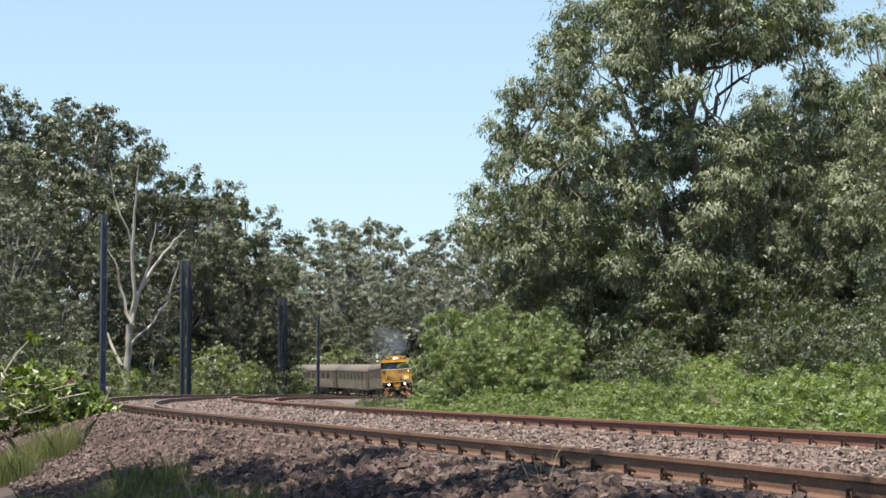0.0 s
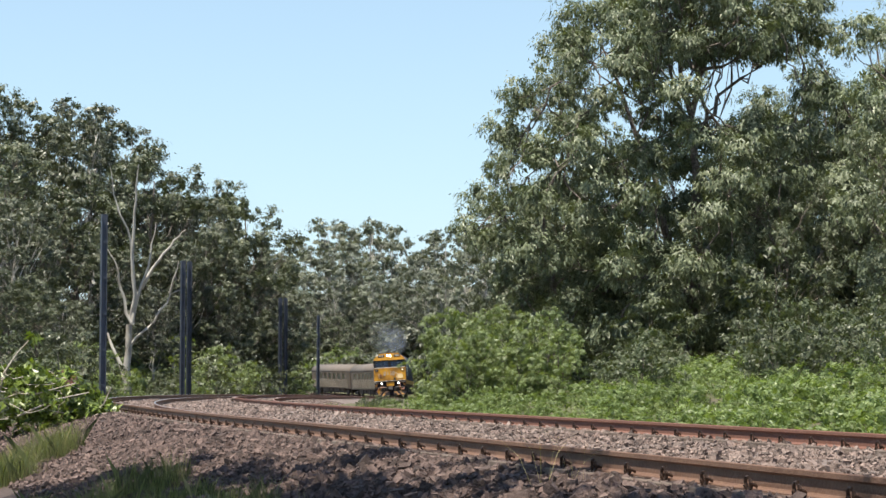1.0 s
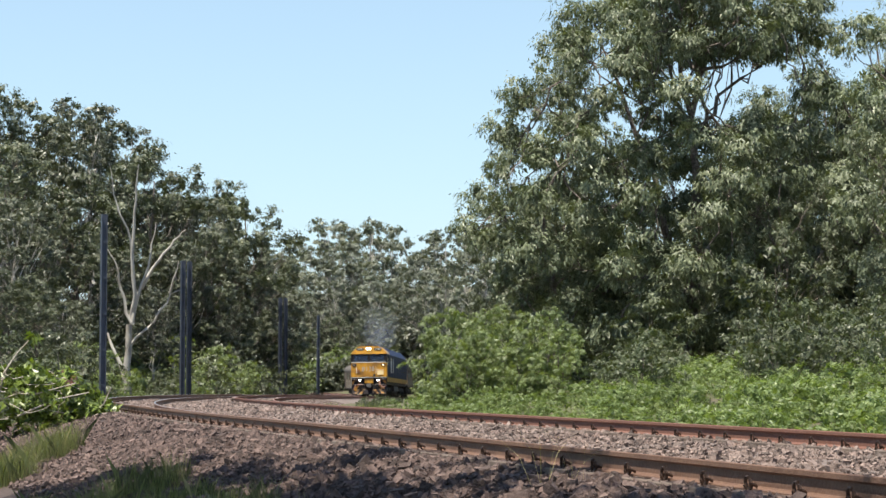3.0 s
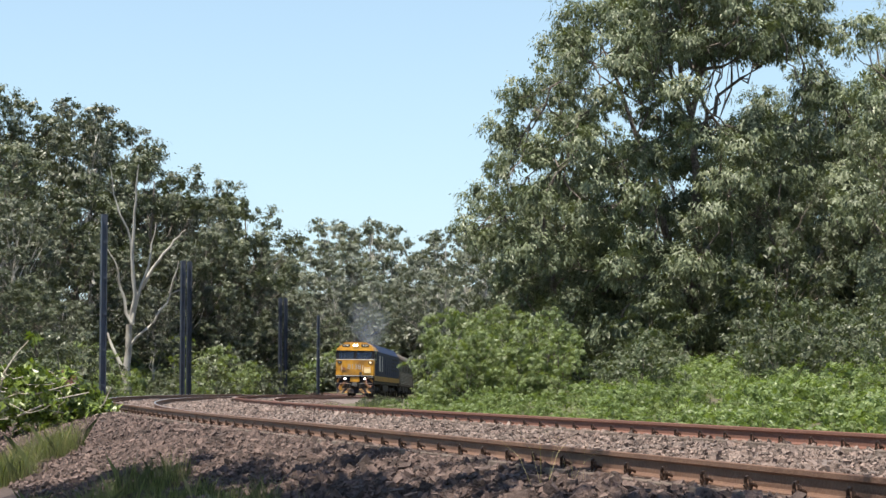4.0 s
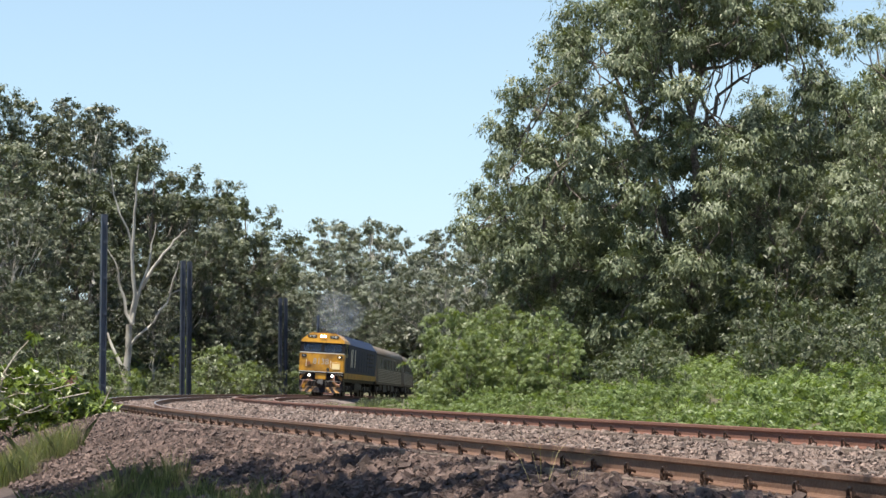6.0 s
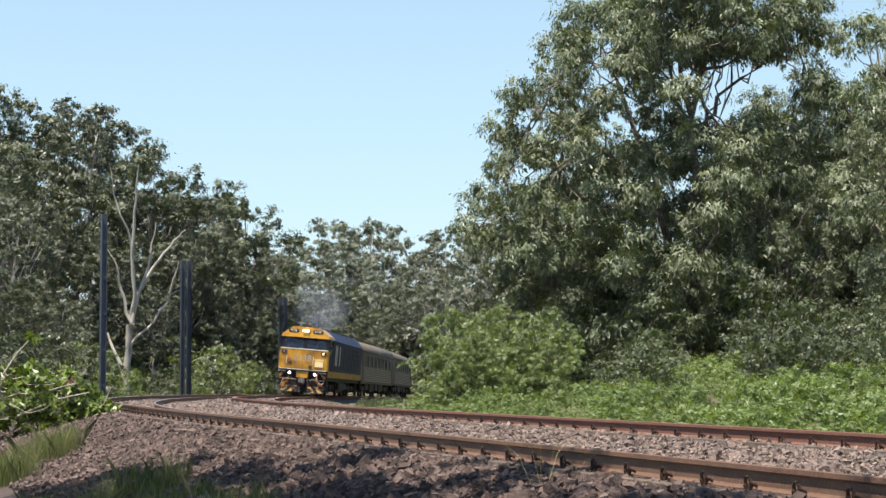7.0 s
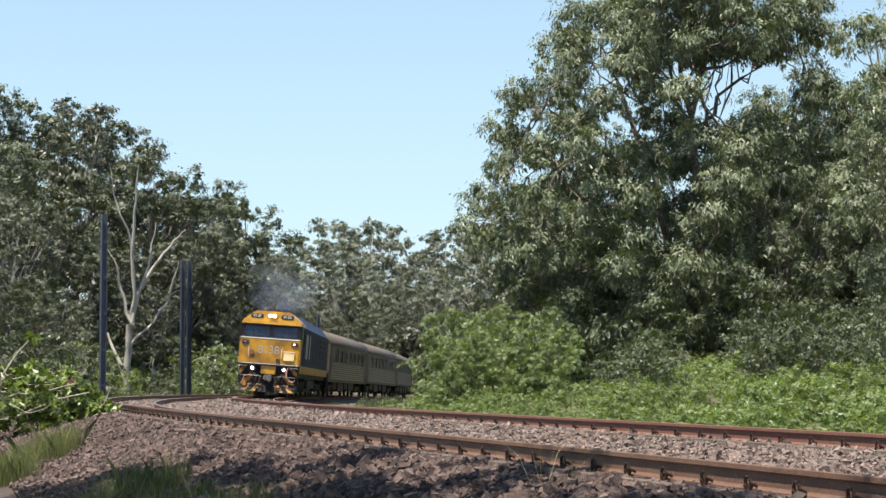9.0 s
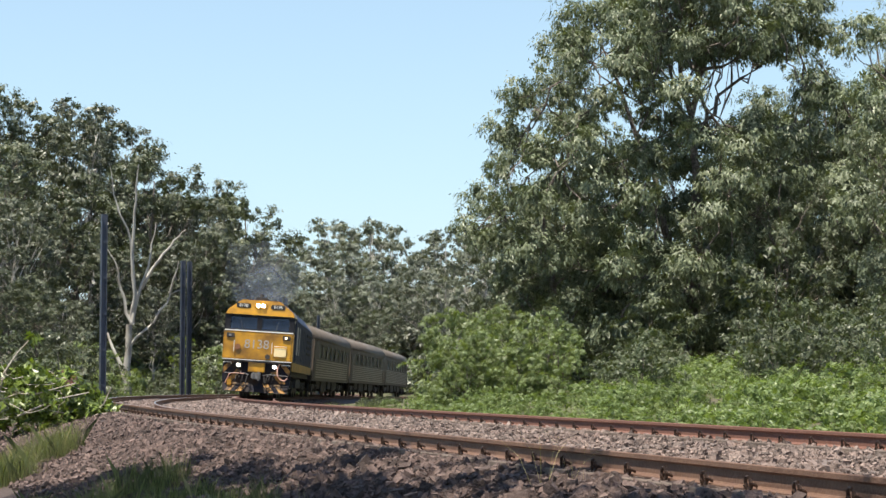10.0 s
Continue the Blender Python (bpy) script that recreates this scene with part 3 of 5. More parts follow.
def scatter(models, rows, group, label="", sink=0.2, clear_in=2.9, clear_out=6.6):
    """Sets copies at rows of (x, y, height over the ground, model)."""
    for x, y, h, k in rows:
        src, h0 = models[int(k) % len(models)]
        if -clear_in < across_line(x, y) < clear_out:
            continue
        z = float(ground(x, y)[0]) - sink
        ob = copy_thing(src, Matrix.Identity(4)) if src.get("placed") else src
        src["placed"] = True
        s = h / h0
        ob.matrix_basis = pose(x, y, z, 0, 0, float(rng_p.uniform(0, 360))) @ Matrix.Diagonal((s * rng_p.uniform(0.95, 1.3), s * rng_p.uniform(0.95, 1.3), s, 1))
        tagged(ob, label, group=group)


def off_line(s, u):
    p = line(s, u)
    return float(p[0]), float(p[1])


# Understorey: dark scrub under the forest edge on both sides
scrub = [(tree("undergrowth_shrub", "distant dull green shrub below the forest edge", 81 + i, 5, 2.3, 0.0, 0.06, 10, 5, 40, (0.38, 0.22), (M_BARK, m), "shrub", clump_r=(0.5, 0.9), droop=0.4), 5.0) for i, m in enumerate((M_LEAF_DARK, M_LEAF_GUM, M_LEAF_BRIGHT))]
fine_scrub = [(tree("scrub_bush", "dense dark green scrub bush under the trees", 181 + i, 5, 2.3, 0.0, 0.06, 12, 6, 46, (0.23, 0.115), (M_BARK, m), "bush", clump_r=(0.4, 0.8), droop=0.6), 5.0) for i, m in enumerate((M_LEAF_SHADY, M_LEAF_DARK, M_LEAF_BRIGHT))]
rs = np.random.default_rng(17)
rows = []
for s in np.arange(62, 215, 3.1):
    rows.append((*off_line(s + rs.uniform(-1, 1), 11.5 + rs.uniform(0, 4)), rs.uniform(2.0, 4.0), rs.choice([0, 1, 1] if s < 88 else [0, 2, 1, 2])))
for s in np.arange(60, 215, 5.5):
    rows.append((*off_line(s, rs.uniform(17, 26)), rs.uniform(4, 6.5), rs.choice([0, 0, 1])))
for s in np.arange(66, 190, 2.3):
    rows.append((*off_line(s, 9.9 + rs.uniform(0, 1.6)), rs.uniform(0.8, 1.9), rs.choice([0, 1, 2])))
scatter(fine_scrub, [r for r in rows if r[1] < 118], "scrub along the outer side")
scatter(scrub, [r for r in rows if r[1] >= 118], "scrub along the outer side", clear_out=10)
scatter(fine_scrub, [(*off_line(s, 9.3 + rs.uniform(0, 1.2)), rs.uniform(1.3, 2.8), rs.choice([1, 1, 2])) for s in np.arange(104, 178, 1.9)], "scrub along the outer side", clear_out=8.8)
rows = []
for y in np.arange(46, 78, 2.6):
    rows.append((rs.uniform(0.17, 0.26) * y, y, rs.uniform(1.7, 2.6), rs.choice([0, 1, 0])))
    rows.append((rs.uniform(0.09, 0.17) * y, y + 1, rs.uniform(1.2, 2.2), rs.choice([0, 1, 0])))
for y in np.arange(72, 150, 4.2):
    rows.append((rs.uniform(0.09, 0.17) * y + rs.uniform(-2, 2), y, rs.uniform(1.8, 3.4), rs.choice([0, 1, 0])))
    rows.append((rs.uniform(0.18, 0.28) * y, y + 2, rs.uniform(3, 5), rs.choice([0, 1, 0])))
for a in np.arange(165, 265, 7):
    d = 47 + rs.uniform(0, 14)
    rows.append((a * d / 1000, d, rs.uniform(1.3, 2.0), rs.choice([0, 0, 1])))
for a in np.arange(70, 250, 14):
    rows.append((a * 0.108, 108.0 + rs.uniform(-4, 4), rs.uniform(4, 6), 0))
for y in np.arange(75, 190, 5.5):
    rows.append((rs.uniform(0.015, 0.06) * y, y, rs.uniform(2.6, 4.2), rs.choice([0, 1, 1])))
scatter(fine_scrub, [r for r in rows if r[1] < 90 and not 0.118 < r[0] / r[1] < 0.168], "scrub along the inner side")
scatter(scrub, [r for r in rows if r[1] >= 90], "scrub along the inner side", clear_in=8)
rows = []
for a in np.arange(-72, 30, 4.5):
    d = float(np.interp(a, [-72, -40, -10, 30], [292, 280, 230, 165])) + rs.uniform(0, 12)
    rows.append((a * d / 1000, d, rs.uniform(3.5, 6.5), rs.choice([0, 1, 2])))
    rows.append((a * d / 1000 + 2, d + 12, rs.uniform(5, 8), rs.choice([0, 1])))
scatter(scrub, rows, "scrub behind the curve", clear_in=7, clear_out=12)
rows = [(a * d / 1000, d, rs.uniform(3.5, 5.5), rs.choice([0, 2, 1, 2])) for a in np.arange(-84, -44, 2.6) for d in (rs.uniform(276, 284), rs.uniform(296, 312))]
scatter(scrub, rows, "scrub behind the curve", clear_in=5, clear_out=12)
scatter(scrub, [(*off_line(s, 9.6 + rs.uniform(0, 3)), rs.uniform(1.0, 1.7), rs.choice([0, 2])) for s in np.arange(168, 240, 4.0)], "scrub along the outer side", clear_out=8)

rows = [(*off_line(s, 10.8 + rs.uniform(0, 2.2)), rs.uniform(3.0, 5.2), rs.choice([1, 1, 2])) for s in np.arange(84, 172, 4.0)]
scatter(fine_scrub, [r for r in rows if abs(r[0] / r[1] + 0.1787) > 0.022], "scrub along the outer side")

scatter(fine_scrub, [(a * d / 985, d, h, k) for a, d, h, k in ((-131, 119, 3.6, 1), (-126, 124, 4.6, 2), (-120, 127, 4.0, 2), (-113, 132, 4.4, 1), (-106, 135, 3.4, 2), (-101, 140, 3.8, 1), (-136, 114, 2.6, 2), (-82, 158, 3.4, 2), (-77, 164, 2.6, 1))], "scrub along the outer side", clear_out=6.8)

# Saplings and the green thicket on the inside of the curve
saplings = [(tree("sapling", "bright green leafy sapling with several thin stems beside the line", 91 + i, 5, 2.0, 0.04, 0.06, 24, 6, 85, (0.17, 0.06), (M_BARK, M_LEAF_BRIGHT), "sapling", clump_r=(0.22, 0.45), droop=0.5, forked=True), 5.0) for i in range(2)]
stand(saplings, [(5, 22, 64, 0), (16, 21, 66, 1), (12, 8, 60, 1), (24, 10, 62, 0), (57, 22, 60, 1), (65, 10, 58, 0), (42, 4, 60, 1), (34, 24, 72, 0), (10, 2, 62, 1)], "saplings")
thicket = [(tree("thicket_bush", "lush lime-green thicket bush growing beside the track", 101 + i, 2.0, 1.25, 0.0, 0.03, 12, 6, 36, (0.14, 0.078), (M_BARK, M_LEAF_LIME), "bush", clump_r=(0.2, 0.42), droop=0.15), 2.0) for i in range(2)]
rows = []
for s in np.arange(12, 66, 1.6):
    big_h = float(np.interp(s, [12, 22, 32, 66], [1.25, 1.05, 0.85, 0.9]))
    for u0, k in ((-4.4, 0.72), (-6.2, 0.95), (-8.4, 1.05)):
        x, y = off_line(s + rs.uniform(-0.7, 0.7), u0 - rs.uniform(0, 1.3))
        if x / y > -0.012:
            rows.append((x, y, big_h * k * rs.uniform(0.75, 1.3), rs.integers(2)))
for y in np.arange(50, 78, 1.5):
    for _ in range(2):
        rows.append((rs.uniform(0.112, 0.178) * y, y, rs.uniform(0.6, 1.0), rs.integers(2)))
for _ in range(44):
    y = rs.uniform(36, 62)
    rows.append((rs.uniform(0.16, 0.28) * y, y, rs.uniform(0.7, 1.15), rs.integers(2)))
scatter(thicket, rows, "thicket bushes")
# Low scrub in the darkest leaves stands in for the shade beside the coaches.
scatter(fine_scrub, [(*off_line(s, -4.6 - rs.uniform(0, 1.2)), rs.uniform(0.45, 0.8), 0) for s in np.arange(70, 112, 1.8)], "scrub along the inner side")
scatter(scrub, [(a * d / 1000, d, rs.uniform(6, 9), rs.choice([0, 1])) for a in (-24, -18, -12, -6, 0, 6) for d in (196 + rs.uniform(0, 8), 222 + rs.uniform(0, 8), 246 + rs.uniform(0, 8))], "scrub behind the curve", clear_in=8, clear_out=12)
# low weeds on the inner shoulder, where the coaches pass behind them
scatter(thicket, [(*off_line(s, u), h, 0) for s, u, h in ((66, -5.6, 0.7), (56, -3.6, 0.35), (62, -3.4, 0.3), (60, -6.4, 0.8))], "thicket bushes")


# Dead white gum on the outer side
def dead_tree(x, y, shape, label, unit):
    ob = new("dead_tree")
    tagged(ob, label, "tree")
    rng = np.random.default_rng(9)
    pieces = []
    for r0, r1, pts in shape:
        fine = []
        for a, b in zip(pts[:-1], pts[1:]):
            for t in (0.0, 0.35, 0.7):
                p = Vector((a[0], 0, a[1])).lerp(Vector((b[0], 0, b[1])), t) * unit
                fine.append(p + Vector(rng.normal(0, 0.06, 3)))
        fine.append(Vector((pts[-1][0], 0, pts[-1][1])) * unit)
        lean = rng.uniform(-0.3, 0.3)
        fine = [p + Vector((0, lean * (p.z - fine[0].z), 0)) for p in fine]
        n = len(fine) - 1
        pieces.append(sweep(fine, [1.25 * (r0 + (r1 - r0) * i / n) for i in range(n + 1)], 7))
    v, f = join(pieces)
    t = under(new("trunk", mesh_from("trunk", np.array([tuple(q) for q in v]), f, M_PALE_BARK)), ob)
    t.data.polygons.foreach_set("use_smooth", [True] * len(t.data.polygons))
    ob.matrix_basis = pose(x, y, float(ground(x, y)[0]) - 0.2)


dead_tree(-558 * 0.117 / 3.124, 117, [
    (0.24, 0.16, [(0, 0), (2, 70), (6, 150)]),
    (0.14, 0.025, [(6, 150), (14, 200), (12, 300), (20, 370), (25, 430)]),
    (0.12, 0.02, [(6, 150), (24, 215), (42, 270), (50, 330)]),
    (0.10, 0.02, [(24, 215), (52, 262), (80, 300), (100, 318)]),
    (0.10, 0.02, [(6, 150), (-10, 215), (-18, 250), (-36, 285)]),
    (0.09, 0.02, [(3, 110), (45, 155), (72, 205), (98, 212)]),
    (0.08, 0.015, [(12, 250), (0, 320), (-22, 380), (-28, 430)]),
    (0.06, 0.012, [(72, 205), (84, 240), (90, 262)]),
    (0.15, 0.05, [(1, 40), (-22, 95), (-38, 135)])], "leafless white-barked dead gum tree on the hillside edge", 0.0375)
dead_tree(-628 * 0.125 / 3.124, 125, [
    (0.14, 0.08, [(0, 40), (4, 140), (8, 200)]),
    (0.08, 0.02, [(8, 200), (0, 245), (-12, 280)]),
    (0.08, 0.02, [(8, 200), (2, 260), (-2, 300)]),
    (0.08, 0.02, [(4, 140), (-40, 210), (-62, 255), (-70, 300)])], "thin grey dead tree with broken limbs", 0.040)


# ---- steel columns beside the outer track ----
def steel_column(a, d, top):
    x, y = a * d / 985, d
    z = float(ground(x, y)[0])
    h = top * d / 985 - z + 0.2
    ob = new("steel_column")
    tagged(ob, "tall dark blue-grey steel column standing beside the track", "column", "steel columns")
    for sx in (-1, 1):
        part("flange", solid_box(sx * 0.115 - 0.012, sx * 0.115 + 0.012, -0.14, 0.14, 0, h), M_POLE, ob)
    part("web", solid_box(-0.103, 0.103, -0.012, 0.012, 0, h), M_POLE, ob)
    part("base_plate", solid_box(-0.25, 0.25, -0.25, 0.25, 0.16, 0.22), M_POLE, ob)
    for z0 in np.arange(1.5, h, 1.6):
        part("batten", solid_box(-0.10, 0.10, -0.10, -0.03, z0, z0 + 0.12), M_POLE, ob)
    ob.matrix_basis = pose(x, y, z - 0.2, 0, 0, 25)


def solid_box(x0, x1, y0, y1, z0, z1):
    bm = bmesh.new()
    for v in bmesh.ops.create_cube(bm, size=1)["verts"]:
        v.co = Vector((x0 + (v.co.x + 0.5) * (x1 - x0), y0 + (v.co.y + 0.5) * (y1 - y0), z0 + (v.co.z + 0.5) * (z1 - z0)))
    return bm


for a, d, top in ((-189.6, 78.5, 73.3), (-145.3, 108, 47.4), (-141.6, 108.6, 47.0), (-90.8, 147.5, 26.6), (-87.8, 148.2, 26.4), (-69.6, 185, 16.8)):
    steel_column(a, d, top)


# ---- foreground: felled leafy branches, grass, the tree that shades the ballast ----
M_LEAF_BROAD = leaf_material("broad_leaves", (0.040, 0.062, 0.014), (0.200, 0.260, 0.050), 0.38, 0.25, 0.2)
M_CLAY = material("red_clay", (0.055, 0.028, 0.02), 0.95, vary=((1.5, (0.17, 0.07, 0.045), 0.9, 0.48, 0.6), (14, (0.10, 0.045, 0.03), 0.6, 0.5, 0.7)), bump=0.8, bump_scale=8)


def branch_pile():
    ob = new("felled_branches")
    tagged(ob, "heap of felled branches with broad bright green leaves and bare twigs", "branch heap")
    rng = np.random.default_rng(23)
    x0, y0 = -8.9, 39.0
    g = float(ground(x0, y0)[0])
    centres, radii, pieces = [], [], []
    for i in range(130):
        x = rng.uniform(-2.9, 2.1)
        lim = 1.65 - 0.24 * max(0, x + 0.6) ** 1.6
        z = rng.uniform(0.15, max(0.35, lim))
        centres.append((x, rng.uniform(-1.2, 1.2), z))
        radii.append(rng.uniform(0.18, 0.4))
    twig_rng = np.random.default_rng(29)
    for p in ([(-0.75, -0.6, 0.9), (-0.62, -0.7, 1.5), (-0.35, -0.6, 1.95), (-0.10, -0.6, 2.22)], [(-2.4, -0.9, 1.2), (-1.5, -0.9, 1.45), (-0.6, -0.9, 0.95), (0.2, -0.8, 1.25)],
              [(-2.5, -0.8, 1.75), (-1.8, -0.8, 1.5), (-1.1, -0.9, 1.15)], [(-1.9, -1.0, 0.9), (-0.9, -1.1, 1.15), (0.1, -1.0, 1.05), (1.0, -0.9, 1.3)], [(1.2, -0.9, 0.55), (1.6, -0.9, 0.85), (1.75, -0.9, 1.2)],
              [(-2.4, -1.0, 0.4), (-1.6, -1.1, 1.0), (-1.3, -1.0, 1.55)], [(-0.2, -1.1, 0.6), (0.6, -1.1, 0.95), (1.3, -1.0, 1.1)], [(1.0, -0.9, 0.35), (1.45, -0.9, 0.62), (1.7, -1.0, 0.66)]):
        pieces.append(sweep(p, [0.024 - 0.012 * i / (len(p) - 1) for i in range(len(p))], 6))
    for i in range(42):
        a = Vector((twig_rng.uniform(-2.5, 1.4), twig_rng.uniform(-1.5, 0.2), twig_rng.uniform(0.3, 1.5)))
        b = a + Vector((twig_rng.uniform(-0.9, 0.9), twig_rng.uniform(-0.4, 0.4), twig_rng.uniform(-0.1, 0.6)))
        q, r = branch(a, b, 0.011, 0.004, twig_rng, 0.1, 4, 0.08)
        pieces.append(sweep(q, r, 5))
    centres.append((-0.06, -0.6, 2.25))
    radii.append(0.2)
    for v, f in pieces:
        under(new("twig", mesh_from("twig", np.array([tuple(q) for q in v]), f, M_TWIG)), ob)
    lv, lf = leaf_cloud(np.array(centres), np.array(radii), 64, 0.17, 0.088, rng, 0.8, 0.25)
    under(new("foliage", mesh_from("foliage", lv, lf, M_LEAF_BROAD)), ob)
    ob.matrix_basis = pose(x0, y0, g)


branch_pile()


def clay_bank():
    """A slumped bank of red clay behind the felled branches."""
    bm = bmesh.new()
    bmesh.ops.create_icosphere(bm, subdivisions=4, radius=1)
    for v in bm.verts:
        n = noise.noise(v.co * 1.6) * 0.35 + noise.noise(v.co * 4.0) * 0.15
        v.co = Vector((v.co.x * 1.3, v.co.y * 0.8, v.co.z * 0.8 + 0.25 * noise.noise(v.co * 2.5))) * (1 + n)
    me = bpy.data.meshes.new("clay_bank")
    bm.to_mesh(me)
    bm.free()
    me.materials.append(M_CLAY)
    x, y = -0.2126 * 56, 56
    ob = new("clay_bank", me)
    ob.matrix_basis = pose(x, y, float(ground(x, y)[0]) + 0.85) @ Matrix.Diagonal((0.34, 0.5, 0.85, 1))
    tagged(ob, "slumped bank of bare red-brown clay among scrub", "earth bank")


clay_bank()


def grass(name, label, patches, seed, mat, width=0.0022):
    """Blades: patches of (x, y, radius, count, height)."""
    rng = np.random.default_rng(seed)
    V = []
    for x, y, r, n, h in patches:
        a, d = rng.uniform(0, 2 * math.pi, n), r * np.sqrt(rng.uniform(0, 1, n))
        bx, by = x + d * np.cos(a), y + d * np.sin(a)
        base = np.stack([bx, by, surface(bx, by) - 0.02], -1)
        hh = h * rng.uniform(0.45, 1.15, n)
        lean = rng.normal(0, 0.32, (n, 2)) * hh[:, None]
        w = rng.uniform(0, 2 * math.pi, n)
        side = np.stack([np.cos(w), np.sin(w), np.zeros(n)], -1) * width * rng.uniform(0.6, 1.4, n)[:, None]
        mid = base + np.stack([lean[:, 0] * 0.35, lean[:, 1] * 0.35, hh * 0.6], -1)
        tip = base + np.stack([lean[:, 0], lean[:, 1], hh], -1)
        V.append(np.stack([base - side, base + side, mid + side * 0.8, tip, mid - side * 0.8], 1))
    v = np.concatenate(V)
    f = np.arange(len(v) * 5).reshape(-1, 5)
    tagged(new(name, mesh_from(name, v.reshape(-1, 3), f, mat)), label, "grass", kind="stuff")


rg = np.random.default_rng(31)
near = []
for i in range(30):
    s = rg.uniform(4.0, 11)
    x, y = off_line(s, 4.135 + rg.uniform(3.0, 4.7))
    near.append((x, y, rg.uniform(0.12, 0.32), 260, rg.uniform(0.2, 0.46)))
for i in range(26):
    near.append((rg.uniform(-7.6, -6.0), rg.uniform(22, 29), rg.uniform(0.2, 0.5), 260, rg.uniform(0.25, 0.6)))
for i in range(50):
    s = rg.uniform(26, 75)
    x, y = off_line(s, 4.135 + rg.uniform(4.0, 8.0))
    near.append((x, y, rg.uniform(0.3, 0.8), 90, rg.uniform(0.2, 0.5)))
grass("grass_tufts", "tall green and straw grass tufts beside the ballast", near, 37, M_GRASS)
verge = []
for i in range(170):
    s = rg.uniform(12, 95)
    x, y = off_line(s, -rg.uniform(3.0, 4.6))
    if s > 64:
        continue
    verge.append((x, y, rg.uniform(0.2, 0.6), 60, rg.uniform(0.2, 0.5)))
for i in range(120):
    s = rg.uniform(60, 200)
    x, y = off_line(s, 4.135 + rg.uniform(3.2, 7))
    verge.append((x, y, rg.uniform(0.5, 1.4), 60, rg.uniform(0.3, 0.8)))
M_STRAW = leaf_material("straw_blades", (0.26, 0.22, 0.11), (0.42, 0.36, 0.20), 0.7, 0.3, 0.2)
grass("dry_grass", "straw-coloured dry grass stalks among the tufts", [(x, y, r * 1.3, n // 8, h * 1.15) for x, y, r, n, h in near] + [(0.95, 12.6, 0.10, 7, 0.55), (0.75, 12.9, 0.12, 6, 0.5), (-1.6, 14.6, 0.5, 40, 0.4)], 41, M_STRAW, 0.0016)
grass("verge_grass", "dry and green verge grass along the line", verge, 39, M_GRASS, 0.009)

shade = tree("eucalypt_tree", "eucalypt beside the camera whose shade dapples the ballast", 131, 13.0, 4.4, 0.50, 0.2, 30, 8, 50, (0.34, 0.16), (M_BARK, M_LEAF_GUM), clump_r=(0.55, 1.0), lean=0.24)
for x, y, turn, k in ((-5.3, 5.8, -8, 0.95), (-6.9, 9.8, 5, 0.9), (-8.2, 13.8, 0, 0.85), (-4.4, 1.4, 5, 1.0), (-9.0, 17.8, 0, 0.62)):
    ob = copy_thing(shade, Matrix.Identity(4)) if shade.get("placed") else shade
    shade["placed"] = True
    ob.matrix_basis = pose(x, y, float(ground(x, y)[0]) - 0.1, 0, 0, turn) @ Matrix.Diagonal((k, k, 1.0, 1))


# A small bird that crosses the sky
def bird():
    ob = new("bird")
    tagged(ob, "tiny dark bird flying across the open sky", "bird")
    bm = bmesh.new()
    bmesh.ops.create_icosphere(bm, subdivisions=2, radius=0.06)
    for v in bm.verts:
        v.co.y *= 2.4
    part("body", bm, M_BIRD, ob)
    for sx in (-1, 1):
        bm = bmesh.new()
        vs = [bm.verts.new(p) for p in ((0, 0.07, 0), (sx * 0.14, 0.06, 0.04), (sx * 0.24, -0.02, 0.06), (sx * 0.12, -0.06, 0.03), (0, -0.06, 0))]
        bmesh.ops.extrude_face_region(bm, geom=[bm.faces.new(vs)])
        for v in bm.verts[5:]:
            v.co.z -= 0.012
        part("wing", bm, M_BIRD, ob)
    return ob


M_BIRD = material("bird_feathers", (0.06, 0.055, 0.05), 0.8, vary=((30, (0.12, 0.11, 0.10), 0.5, 0.4, 0.7),))
BIRD_WAY = [(0.0, 290, 30), (5.8, 285, 28), (6.6, 89, 24), (7.0, 9.3, 82), (7.2, -30, 113), (7.4, -73.6, 143), (7.6, -110.4, 169), (8.2, -230, 256), (10.0, -560, 420)]


# ---- the train ----
M_YELLOW = material("yellow_paint", (0.50, 0.25, 0.018), 0.33, vary=((1.3, (0.17, 0.08, 0.015), 0.9, 0.44, 0.66), (9, (0.30, 0.16, 0.04), 0.5, 0.55, 0.75)), bump=0.06, bump_scale=5)
M_NAVY = material("navy_paint", (0.012, 0.020, 0.066), 0.5, spec=0.12, vary=((1.1, (0.022, 0.026, 0.042), 0.6, 0.45, 0.7), (10, (0.02, 0.026, 0.05), 0.5, 0.5, 0.7)), bump=0.05, bump_scale=4)
M_BLACK = material("black_grime", (0.028, 0.025, 0.024), 0.75, vary=((3, (0.075, 0.06, 0.05), 0.7, 0.45, 0.7),), bump=0.4, bump_scale=15)
M_DARKFRAME = material("dark_window_surround", (0.012, 0.012, 0.016), 0.6, spec=0.2, vary=((4, (0.022, 0.022, 0.026), 0.6, 0.45, 0.7),))
M_WHITE = material("white_paint", (0.72, 0.70, 0.64), 0.5, vary=((5, (0.5, 0.46, 0.40), 0.6, 0.5, 0.7),))
M_CREAM = material("cream_board", (0.82, 0.66, 0.36), 0.5, vary=((4, (0.70, 0.52, 0.25), 0.5, 0.45, 0.7),))
M_GREYLETTER = material("grey_lettering", (0.36, 0.34, 0.32), 0.5, vary=((7, (0.26, 0.22, 0.16), 0.6, 0.45, 0.7),))
M_STEEL = material("worn_steel", (0.30, 0.28, 0.26), 0.4, 0.8, vary=((6, (0.16, 0.12, 0.10), 0.7, 0.45, 0.7),), bump=0.2)
